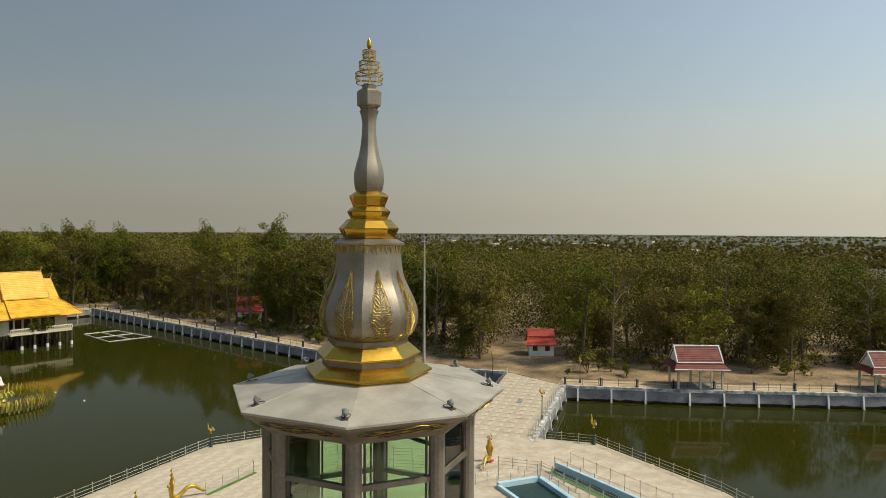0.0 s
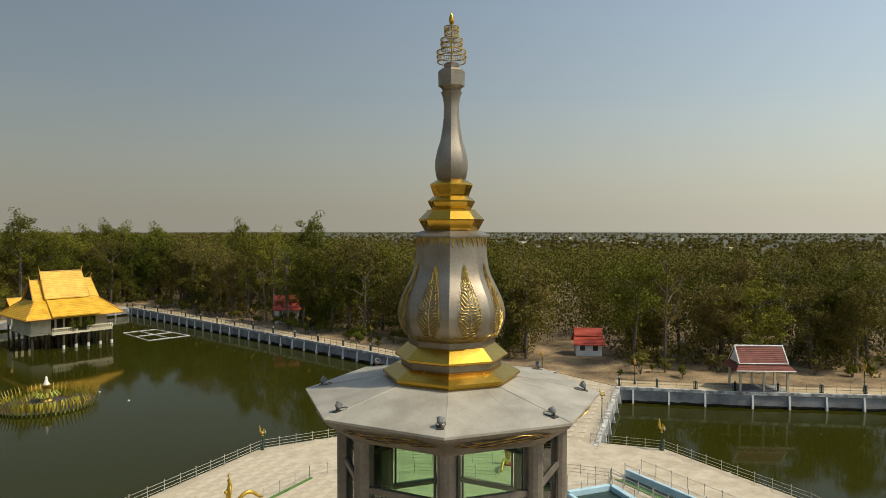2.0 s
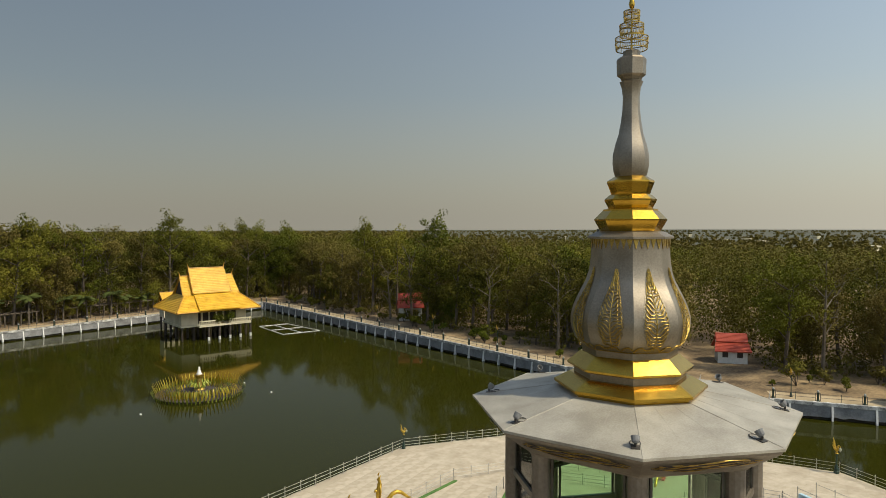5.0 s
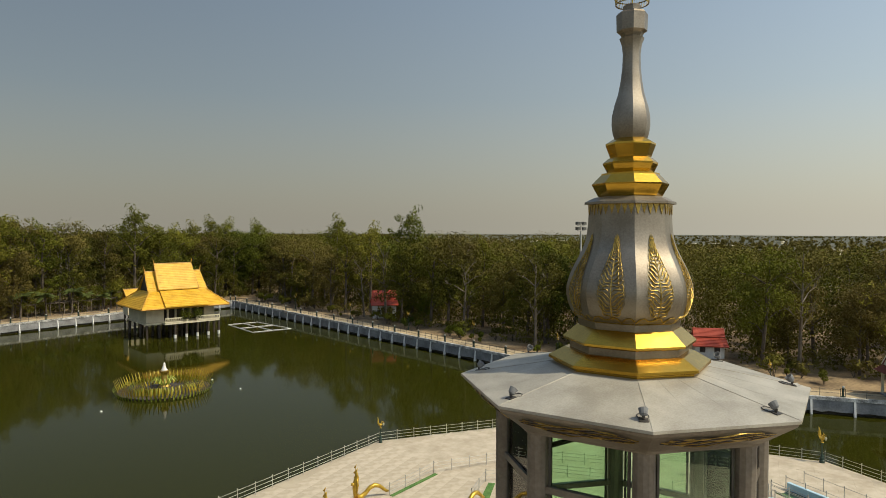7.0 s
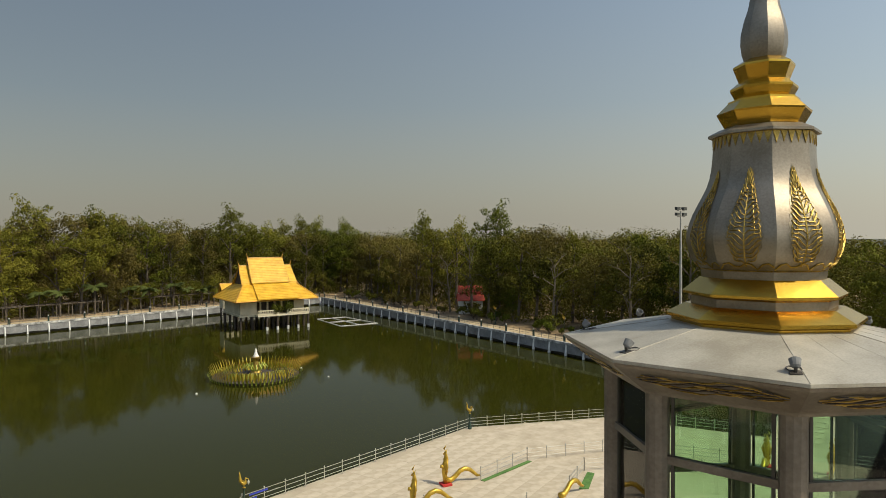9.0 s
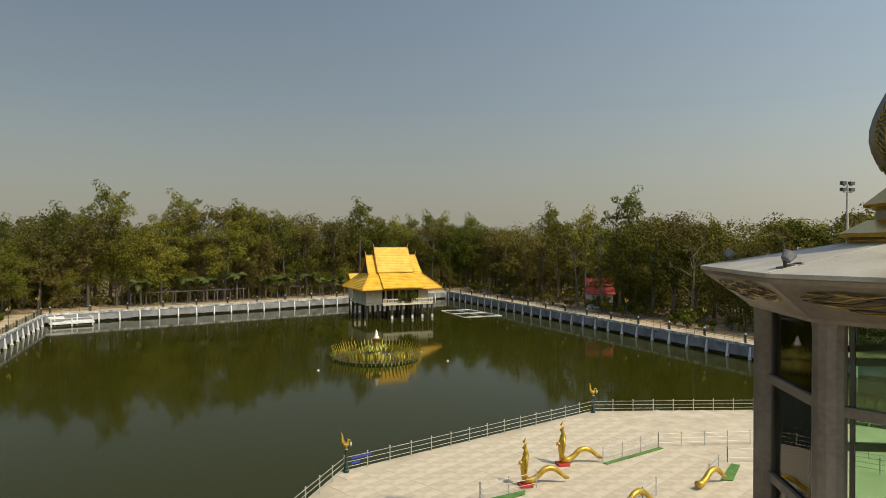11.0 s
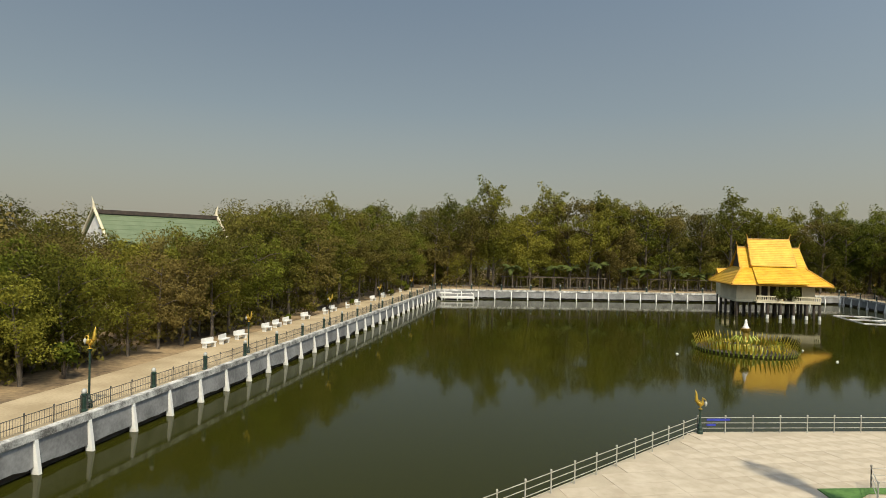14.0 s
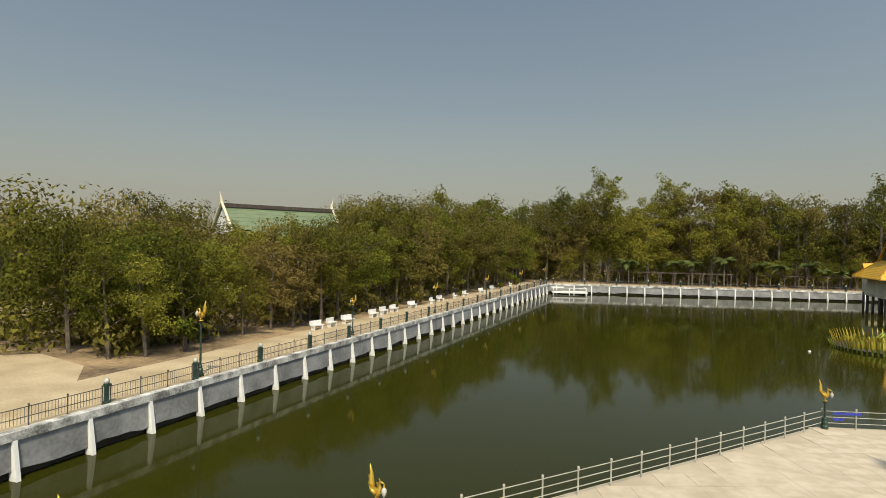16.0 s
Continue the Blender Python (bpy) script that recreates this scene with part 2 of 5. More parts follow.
def thing(name, label, category, m=None, group="", kind=""):
    ob = new(name)
    ob.empty_display_size = 0.2
    if m is not None:
        ob.matrix_basis = m
    return tagged(ob, label, category, group, kind)


def structure(name, bm, mat, label, category):
    return tagged(part(name, bm, mat), label, category, kind="structure")


def box(bm, x0, y0, z0, x1, y1, z1, m=None):
    v = [bm.verts.new((x, y, z)) for z in (z0, z1) for x, y in ((x0, y0), (x1, y0), (x1, y1), (x0, y1))]
    for f in ((3, 2, 1, 0), (4, 5, 6, 7), (0, 1, 5, 4), (1, 2, 6, 5), (2, 3, 7, 6), (3, 0, 4, 7)):
        bm.faces.new([v[i] for i in f])
    if m is not None:
        for p in v:
            p.co = m @ p.co
    return bm


def prism(bm, pts, z0, z1):
    lo, hi = [bm.verts.new((x, y, z0)) for x, y in pts], [bm.verts.new((x, y, z1)) for x, y in pts]
    n = len(pts)
    bm.faces.new(lo[::-1]), bm.faces.new(hi)
    for i in range(n):
        bm.faces.new((lo[i], lo[(i + 1) % n], hi[(i + 1) % n], hi[i]))
    return bm


def lathe(bm, prof, n=8, phase=0.0, centre=(0, 0), cap=True):
    rings = []
    for r, z in prof:
        rings.append([bm.verts.new((centre[0] + r * math.cos(phase + 2 * math.pi * k / n), centre[1] + r * math.sin(phase + 2 * math.pi * k / n), z)) for k in range(n)])
    for a, b in zip(rings, rings[1:]):
        for k in range(n):
            bm.faces.new((a[k], a[(k + 1) % n], b[(k + 1) % n], b[k]))
    if cap:
        bm.faces.new(rings[0][::-1]), bm.faces.new(rings[-1])
    return bm


def tube(bm, pts, radii, n=6, cap=True):
    pts = [Vector(p) for p in pts]
    if not isinstance(radii, (list, tuple)):
        radii = [radii] * len(pts)
    rings, side = [], None
    for i, p in enumerate(pts):
        d = (pts[min(i + 1, len(pts) - 1)] - pts[max(i - 1, 0)]).normalized()
        ref = Vector((0, 0, 1)) if abs(d.z) < 0.9 else Vector((1, 0, 0))
        u = d.cross(ref).normalized()
        if side is not None and u.dot(side) < 0:
            u = -u
        side = u
        w = d.cross(u)
        rings.append([bm.verts.new(p + radii[i] * (u * math.cos(2 * math.pi * k / n) + w * math.sin(2 * math.pi * k / n))) for k in range(n)])
    for a, b in zip(rings, rings[1:]):
        for k in range(n):
            bm.faces.new((a[k], a[(k + 1) % n], b[(k + 1) % n], b[k]))
    if cap:
        bm.faces.new(rings[0][::-1]), bm.faces.new(rings[-1])
    return bm


B = bmesh.new
rng = random.Random(7)
WATER = -2.0

# ---- plan: banks, plaza, causeway ----
WEST = lambda y: -44.8 - 0.035 * y
BANK = [(WEST(-75), -75), (WEST(126), 126), (41, 154), (45.8, 46), (53.8, 29.6), (52.3, 19.0), (60.2, 6.9), (76.2, -13.6), (125, -74), (125, -75)]
ISLAND = [(33.8, 4.3), (30.8, 10.3), (20.0, 27.6), (7.8, 31.6), (-13.2, 25.1), (-27.0, 5.0), (-25, -22), (-6, -36), (16, -34), (30, -9)]
CAUSEWAY = [(30.0, 9.2), (52.3, 19.0), (53.8, 29.6), (24.5, 14.9)]


def ground_sheet(name, outer, holes, z, mat, label, category):
    bm = B()
    edges = []
    for loop in [outer, *holes]:
        vs = [bm.verts.new((x, y, z)) for x, y in loop]
        edges += [bm.edges.new((a, b)) for a, b in zip(vs, vs[1:] + vs[:1])]
    bmesh.ops.triangle_fill(bm, edges=edges, use_beauty=True)
    return structure(name, bm, mat, label, category)


NEARLAND = [(-140, -80), (-140, 230), (130, 260), (230, 60), (200, -80)]
ground_sheet("ground", [(-4500, -4500), (4500, -4500), (4500, 4500), (-4500, 4500)], [NEARLAND], -0.05, M_FIELD, "dry scrub plain reaching the horizon", "ground")
ground_sheet("ground_bank", NEARLAND, [BANK], 0.0, M_SOIL, "bare sandy soil under the trees round the ponds", "ground")
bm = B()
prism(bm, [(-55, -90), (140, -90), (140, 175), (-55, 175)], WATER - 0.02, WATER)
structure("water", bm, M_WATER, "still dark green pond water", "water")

# open sandy yard beside the low house
bm = B()
prism(bm, [(-66, -34), (-49.8, -34), (-51.2, 15.5), (-55, 19), (-61, 20.5), (-65, 17)], -0.06, 0.012)
structure("path_yard", bm, M_PATH, "open sandy yard beside the walkway", "path")

# walkway along the western bank and behind the long wall
bm = B()
prism(bm, [(WEST(-75) - 6.1, -75), (WEST(-75) - 0.3, -75), (WEST(126) - 0.3, 126), (WEST(126) - 6.1, 126)], -0.06, 0.02)
structure("pavement_west", bm, M_PATH, "pale concrete walkway along the pond wall", "walkway")
bm = B()
prism(bm, [(46.1, 46), (49.4, 46), (44.4, 156), (41.3, 154)], -0.06, 0.02)
structure("pavement_east", bm, M_PATH, "pale concrete walkway behind the retaining wall", "walkway")
bm = B()
prism(bm, [(-49.4, 126.3), (41.2, 154.3), (40.2, 157.3), (-50.5, 129.3)], -0.06, 0.02)
structure("pavement_north", bm, M_PATH, "pale concrete walkway along the far wall", "walkway")
bm = B()
prism(bm, [(52.6, 19.2), (60.4, 7.1), (76.4, -13.4), (125, -73.6), (127, -71), (78.6, -11.2), (62.7, 9.2), (55.4, 21.3)], -0.06, 0.02)
structure("pavement_south_east", bm, M_PATH, "pale concrete walkway beside the second pond", "walkway")


def inset(poly, d):
    c = Vector((sum(p[0] for p in poly) / len(poly), sum(p[1] for p in poly) / len(poly)))
    return [tuple(Vector(p) + (c - Vector(p)).normalized() * d) for p in poly]


bm = B()
prism(bm, ISLAND, -0.9, -0.06)
prism(bm, inset(ISLAND, 1.2), -3.0, -0.9)
plaza = structure("plaza", bm, M_CONC, "octagonal plaza slab standing in the pond", "plaza")
bm = B()
prism(bm, CAUSEWAY, -0.7, -0.07)
cause = structure("causeway", bm, M_CONC, "paved causeway from the plaza to the bank", "causeway")


def inside(p, poly):
    x, y = p
    c = False
    for (x0, y0), (x1, y1) in zip(poly, poly[1:] + poly[:1]):
        if (y0 > y) != (y1 > y) and x < (x1 - x0) * (y - y0) / (y1 - y0) + x0:
            c = not c
    return c


def dist_edge(p, poly):
    best = 1e9
    p = Vector(p)
    for a, b in zip(poly, poly[1:] + poly[:1]):
        a, b = Vector(a), Vector(b)
        t = max(0, min(1, (p - a).dot(b - a) / (b - a).length_squared))
        best = min(best, (p - (a + t * (b - a))).length)
    return best


# ---- retaining walls ----
def retaining_wall(name, a, b, step, label):
    """A concrete wall with a white coping; its foot is washed out unevenly over dark earth; white wedge buttresses in front."""
    a, b = Vector((*a, 0)), Vector((*b, 0))
    d = (b - a).normalized()
    out = Vector((d.y, -d.x, 0))
    length = (b - a).length
    m = Matrix.Translation(a) @ Matrix(((d.x, out.x, 0, 0), (d.y, out.y, 0, 0), (0, 0, 1, 0), (0, 0, 0, 1)))
    bm = B()
    n = int(length / 0.8)
    rows = []
    for i in range(n + 1):
        x = length * i / n
        foot = -1.62 + 0.16 * noise.noise((x * 0.35 + a.x, a.y, 0)) + 0.12 * noise.noise((x * 1.3, a.y, 3))
        rows.append([bm.verts.new(m @ Vector((x, y, z))) for y, z in ((0.0, -0.32), (0.06, foot), (-0.25, foot), (-0.25, -0.32))])
    for p, q in zip(rows, rows[1:]):
        for k in range(4):
            bm.faces.new((p[k], q[k], q[(k + 1) % 4], p[(k + 1) % 4]))
    wall = structure(name, bm, M_CONC, label, "wall")
    bm = B()
    box(bm, 0, -0.7, -2.6, length, -0.3, -0.1, m)
    part("bank_earth", bm, M_BANK, wall)
    bm = B()
    box(bm, 0, -0.35, -0.32, length, 0.1, 0.06, m)
    part("coping", bm, M_COPE, wall, "weathered white coping")
    bm = B()
    pts = [(0.10, -0.30), (0.42, -2.35), (-0.1, -2.35), (-0.1, -0.30)]
    lo = [bm.verts.new((-0.105, y, z)) for y, z in pts]
    hi = [bm.verts.new((0.105, y, z)) for y, z in pts]
    bm.faces.new(lo), bm.faces.new(hi[::-1])
    for i in range(4):
        bm.faces.new((lo[i], hi[i], hi[(i + 1) % 4], lo[(i + 1) % 4]))
    me = mesh_of(bm, "buttress", M_WHITE)
    k = int(length / step)
    for i in range(k + 1):
        share("buttress", me, wall, m @ Matrix.Translation((step * (i + 0.4), 0.0, 0)) if step * (i + 0.4) < length else m)
    return wall, m, length


wallW = retaining_wall("wall_west", BANK[0], BANK[1], 3.7, "concrete pond wall with white wedge buttresses")
wallN = retaining_wall("wall_north", BANK[1], BANK[2], 3.7, "concrete pond wall with white posts along the far bank")
wallE = retaining_wall("wall_east", BANK[2], BANK[3], 3.7, "concrete pond wall with white coping and posts")
retaining_wall("wall_east_end", BANK[3], BANK[4], 4.4, "short concrete pond wall by the causeway")
wallS = retaining_wall("wall_south_east", BANK[5], BANK[6], 4.4, "concrete wall of the second pond")
retaining_wall("wall_south_east_long", BANK[6], BANK[7], 4.4, "concrete wall of the second pond below the shelters")
retaining_wall("wall_south_east_far", BANK[7], BANK[8], 4.4, "concrete wall of the second pond running on")
retaining_wall("wall_causeway", CAUSEWAY[0], CAUSEWAY[1], 4.4, "white concrete side wall of the causeway")


# ---- railings ----
def railing(name, a, b, label, mat=M_RAIL, height=0.84, step=1.6, bars=3, thick=0.018, post=0.03):
    """A run of metal railing: separate posts and bars."""
    a, b = Vector(a), Vector(b)
    d = b - a
    n = max(1, round(d.length / step))
    t = thing(name, label, "railing", Matrix.Translation(a), "railings")
    bm = B()
    lathe(bm, [(post, 0), (post, height + 0.02), (post * 1.5, height + 0.03), (post * 1.5, height + 0.10), (0.01, height + 0.13)], 6)
    me = mesh_of(bm, "post", mat)
    for i in range(n + 1):
        share("post", me, t, Matrix.Translation(d * i / n))
    for k in range(bars):
        z = height * (1 - k / bars) - 0.02
        bm = B()
        tube(bm, [(0, 0, z), (d.x, d.y, d.z + z)], thick, 5)
        part("rail", bm, mat, t)
    return t


def ring_rail(poly, skip=()):
    for i, (a, b) in enumerate(zip(poly, poly[1:] + poly[:1])):
        if i not in skip:
            railing("plaza_railing", (*a, 0), (*b, 0), "grey metal railing with three bars along the plaza edge")


edge = inset(ISLAND, 0.3)
ring_rail(edge, skip=(1,))
railing("plaza_railing", (26.6, 17.2, 0), (*edge[2], 0), "grey metal railing along the plaza's far edge")
railing("causeway_railing", (31.0, 9.9, 0), (52.1, 19.3, 0), "grey metal railing on the causeway's side")
railing("causeway_railing", (27.0, 15.9, 0), (53.4, 29.1, 0), "grey metal railing on the causeway's far side")

# ---- the tower ----
PH = radians(-4.0)
tower = thing("tower", "octagonal glass tower with grey roof and gilt spire on the plaza", "tower", Matrix.Diagonal((1, 1, 0.95, 1)))


def oct_part(name, prof, mat, label="", n=8, smooth=False):
    return part(name, lathe(B(), prof, n, PH), mat, tower, label, smooth)


roof = oct_part("roof", [(7.0, 12.86), (7.35, 12.95), (7.35, 13.06), (3.2, 13.86)], M_ROOFM, "pale grey metal roof")
oct_part("fascia", [(5.4, 11.72), (5.86, 11.72), (5.95, 11.84), (7.22, 12.80), (7.28, 12.92), (5.6, 12.92)], M_COLUMN, "brown-grey fascia with carved gilt scrolls")
oct_part("soffit", [(0.5, 11.95), (5.55, 11.95), (5.55, 12.05), (0.5, 12.05)], M_COLUMN)
oct_part("lower_gilt_tier", [(3.15, 13.6), (3.22, 13.95), (3.30, 14.0), (3.42, 14.02), (3.42, 14.15), (2.72, 14.55), (2.4, 14.55)], M_GOLD, "polished gilt base tier")
oct_part("tier_neck", [(2.5, 14.5), (2.5, 14.86), (2.4, 14.9)], M_STEEL)
oct_part("upper_gilt_tier", [(2.5, 14.84), (2.6, 14.9), (2.8, 14.94), (2.82, 15.04), (2.2, 15.6), (2.1, 15.6)], M_GOLD, "polished gilt base tier")
oct_part("bulb_collar", [(2.12, 15.55), (2.16, 15.9), (2.05, 15.95)], M_STEEL)
bulb_prof = [(2.02, 15.86), (2.25, 16.0), (2.48, 16.3), (2.61, 16.65), (2.68, 17.0), (2.67, 17.35), (2.59, 17.7), (2.47, 18.05), (2.31, 18.4), (2.14, 18.75), (1.98, 19.1), (1.87, 19.45), (1.80, 19.85), (1.76, 20.3), (1.745, 20.7), (1.74, 21.1)]

oct_part("bulb_rim", [(1.75, 21.08), (1.92, 21.1), (1.92, 21.2), (1.5, 21.42), (1.3, 21.45)], M_STEEL)
oct_part("gilt_ring", [(1.28, 21.40), (1.36, 21.5), (1.60, 21.95), (1.62, 22.02), (1.25, 22.42), (1.1, 22.45)], M_GOLD)
oct_part("gilt_ring", [(1.22, 22.40), (1.22, 22.5), (0.98, 22.56), (1.15, 22.9), (1.16, 22.98), (0.92, 23.2), (0.8, 23.22)], M_GOLD)
oct_part("gilt_ring", [(0.85, 23.18), (0.88, 23.3), (1.05, 23.78), (1.05, 23.86), (0.72, 24.08), (0.6, 24.1)], M_GOLD)

oct_part("cap_block", [(0.42, 28.64), (0.5, 28.8), (0.64, 28.9), (0.66, 29.65), (0.58, 29.75), (0.38, 29.78), (0.38, 30.05), (0.3, 30.1)], M_STEEL)
# pierced gilt parasols on a rod
oct_part("finial_rod", [(0.035, 30.05), (0.035, 32.2)], M_GILT, n=6)
bm = B()
lathe(bm, [(0.03, 32.05), (0.10, 32.12), (0.14, 32.28), (0.10, 32.5), (0.03, 32.66), (0.005, 32.75)], 10)
part("finial_bud", bm, M_GOLD, tower, "gold flame bud", True)
for r, z0, z1 in ((0.73, 30.12, 30.66), (0.54, 30.78, 31.28), (0.36, 31.44, 31.92)):
    bm = B()
    for z in (z0, (z0 + z1) / 2, z1):
        k = 0.94 if z == z0 else 1.0
        lathe(bm, [(r * k - 0.02, z), (r * k + 0.015, z), (r * k + 0.015, z + 0.035), (r * k - 0.02, z + 0.035)], 24, cap=False)
    for i in range(48):
        a = 2 * math.pi * i / 48
        c, s = math.cos(a), math.sin(a)
        c2, s2 = math.cos(a + 0.09), math.sin(a + 0.09)
        tube(bm, [(r * 0.95 * c, r * 0.95 * s, z0), (r * c2, r * s2, z1)], 0.011, 3)
    for i in range(8):
        a = 2 * math.pi * i / 8
        tube(bm, [(0, 0, z1), (r * math.cos(a), r * math.sin(a), z1 + 0.02)], 0.014, 4)
    part("parasol", bm, M_OLDGOLD, tower, "pierced gilt parasol ring")


def facets(name, prof, mat, label=""):
    """Eight facets that curve smoothly upwards and meet in sharp ridges."""
    bm = B()
    for k in range(8):
        a0, a1 = PH + math.pi / 4 * k, PH + math.pi / 4 * (k + 1)
        rows = [[bm.verts.new((r * ((1 - f) * math.cos(a0) + f * math.cos(a1)) * (1 + 0.025 * math.sin(math.pi * f)), r * ((1 - f) * math.sin(a0) + f * math.sin(a1)) * (1 + 0.025 * math.sin(math.pi * f)), z)) for f in (0, 0.25, 0.5, 0.75, 1)] for r, z in prof]
        for p, q in zip(rows, rows[1:]):
            for i in range(4):
                bm.faces.new((p[i], p[i + 1], q[i + 1], q[i]))
    bm.normal_update()
    bmesh.ops.remove_doubles(bm, verts=bm.verts[:], dist=0.0005)
    for e in bm.edges:
        if len(e.link_faces) == 2 and e.link_faces[0].normal.angle(e.link_faces[1].normal, 0) > radians(22):
            e.smooth = False
    return part(name, bm, mat, tower, label, True)


def face_frame(prof, k, n=8):
    """Point on the k-th facet at height z and sideways offset u in -1..1 of the half width."""
    a0, a1 = PH + 2 * math.pi * k / n, PH + 2 * math.pi * (k + 1) / n

    def at(u, z, lift):
        for (r0, z0), (r1, z1) in zip(prof, prof[1:]):
            if z0 <= z <= z1:
                r = r0 + (r1 - r0) * (z - z0) / max(z1 - z0, 1e-6)
                break
        else:
            r = prof[-1][0]
        p, q = Vector((r * math.cos(a0), r * math.sin(a0), z)), Vector((r * math.cos(a1), r * math.sin(a1), z))
        mid = (a0 + a1) / 2
        return p.lerp(q, 0.5 + 0.5 * u) * 1.0 + Vector((math.cos(mid), math.sin(mid), 0.1)) * (lift + 0.022 * r * (1 - u * u))
    return at


facets("bulb", bulb_prof, M_STEEL, "steel-clad bulb with gilt leaf relief")
facets("spindle", [(0.68, 24.05), (0.76, 24.3), (0.81, 24.7), (0.80, 25.1), (0.70, 25.6), (0.55, 26.1), (0.45, 26.7), (0.385, 27.3), (0.37, 27.9), (0.42, 28.3), (0.52, 28.6), (0.4, 28.66)], M_STEEL, "slender steel-clad spindle")
# gilt leaf reliefs on the bulb: curling fronds inside a pointed outline
for k in range(8):
    at = face_frame(bulb_prof, k)
    bm = B()
    z0, z1 = 16.1, 19.75

    def width(z):
        s = (z - z0) / (z1 - z0)
        return 0.60 * math.sin(math.pi * min(1, s ** 0.62)) ** 0.8 * (1 - 0.25 * s) + 0.015

    rows = []
    for j in range(19):
        z = z0 + (z1 - z0) * j / 18
        w = width(z) * (1.0 + 0.10 * (j % 2)) if 0 < j < 18 else 0.01
        rows.append([bm.verts.new(at(u * w, z + 0.10 * (abs(u) > 0.6), 0.012)) for u in (-1, -0.5, 0, 0.5, 1)])
    for p_, q_ in zip(rows, rows[1:]):
        for i in range(4):
            bm.faces.new((p_[i], p_[i + 1], q_[i + 1], q_[i]))
    part("leaf_backing", bm, M_RELIEFBACK, tower, "dark gilt leaf backing")
    bm = B()
    for sgn in (-1, 1):
        for j in range(18):
            s = j / 18
            z = z0 + 0.06 + (z1 - z0) * 0.92 * s
            w = width(min(z + 0.25, z1))
            curl = 0.10 + 0.05 * math.sin(j * 1.7)
            pts = [at(sgn * w * f * 0.98, z + 0.30 * f ** 1.4 + 0.08 * math.sin(f * 6 + j), 0.02 + 0.03 * math.sin(math.pi * f)) for f in (0.05, 0.3, 0.55, 0.8, 0.97)]
            pts += [at(sgn * w * 0.84, z + 0.30 + curl, 0.03), at(sgn * w * 0.66, z + 0.24 + curl, 0.03)]
            tube(bm, pts, [0.013, 0.024, 0.026, 0.024, 0.02, 0.015, 0.005], 4)
            tube(bm, [at(sgn * w * 0.45, z + 0.1, 0.03), at(sgn * w * 0.62, z + 0.2, 0.045), at(sgn * w * 0.58, z + 0.33, 0.03)], [0.008, 0.02, 0.005], 4)
    tube(bm, [at(0, z0 + (z1 - z0) * i / 10, 0.02) for i in range(11)], [0.04 - 0.003 * i for i in range(11)], 4)
    part("leaf_relief", bm, M_OLDGOLD, tower, "gilt leaf relief")
    bm = B()
    for i in range(5):
        u = -0.8 + 0.4 * i
        tri = [at(u - 0.19, 21.08, 0.03), at(u + 0.19, 21.08, 0.03), at(u, 20.62 if i % 2 == 0 else 20.78, 0.03)]
        inn = [at(u - 0.19, 21.08, 0.0), at(u + 0.19, 21.08, 0.0), at(u, 20.62, 0.0)]
        v = [bm.verts.new(p) for p in tri + inn]
        bm.faces.new(v[:3])
        for q in range(3):
            bm.faces.new((v[q], v[(q + 1) % 3], v[3 + (q + 1) % 3], v[3 + q]))
    part("lappet_frieze", bm, M_OLDGOLD, tower, "gilt pointed lappets")
    bm = B()
    tube(bm, [at(-1 + 0.2 * i, 15.98 + 0.24 * abs(math.sin(i * 0.9)), 0.03) for i in range(11)], 0.035, 4)
    tube(bm, [at(-1 + 0.25 * i, 15.92, 0.03) for i in range(9)], 0.03, 4)
    part("foot_garland", bm, M_OLDGOLD, tower)
    # carved scrolls on the fascia
    fprof = [(5.95, 11.84), (7.22, 12.80)]
    at = face_frame(fprof, k)
    for j in range(9):
        lo, hi = -0.86 + 0.05 * (j % 3), 0.86 - 0.05 * ((j + 1) % 3)
        bm = B()
        pts, radii = [], []
        for i in range(33):
            u = lo + (hi - lo) * i / 32
            env = max(0.12, 1 - u * u)
            z = 12.40 + (0.062 * (j - 4) * env + 0.10 * env * math.sin(5.2 * u + 0.75 * j) + 0.022 * math.sin(19 * u + 2.1 * j))
            pts.append(at(u, z, 0.012))
            radii.append(0.010 + 0.026 * env * abs(math.sin(7.5 * u + 1.3 * j)))
        tube(bm, pts, radii, 4)
        # dark strands stand proud; their colour holds the shade of carved grooves
        part("fascia_scroll", bm, M_DARK if j % 2 else M_OLDGOLD, tower, "dark raised strand painted for a groove's shade" if j % 2 else "carved gilt scroll")
    # seams of the roof sheets
    a0 = PH + math.pi / 4 * k
    bm = B()
    tube(bm, [(7.3 * math.cos(a0), 7.3 * math.sin(a0), 13.075), (3.3 * math.cos(a0), 3.3 * math.sin(a0), 13.85)], 0.012, 4)
    part("roof_ridge", bm, M_ROOFM, tower)
    for f in (0.33, 0.66):
        bm = B()
        p0, p1 = Vector((7.3 * math.cos(a0), 7.3 * math.sin(a0), 13.062)), Vector((7.3 * math.cos(a0 + math.pi / 4), 7.3 * math.sin(a0 + math.pi / 4), 13.062))
        q0, q1 = Vector((3.4 * math.cos(a0), 3.4 * math.sin(a0), 13.825)), Vector((3.4 * math.cos(a0 + math.pi / 4), 3.4 * math.sin(a0 + math.pi / 4), 13.825))
        tube(bm, [p0.lerp(p1, f), q0.lerp(q1, f)], 0.006, 3)
        part("roof_seam", bm, M_ROOFM, tower)

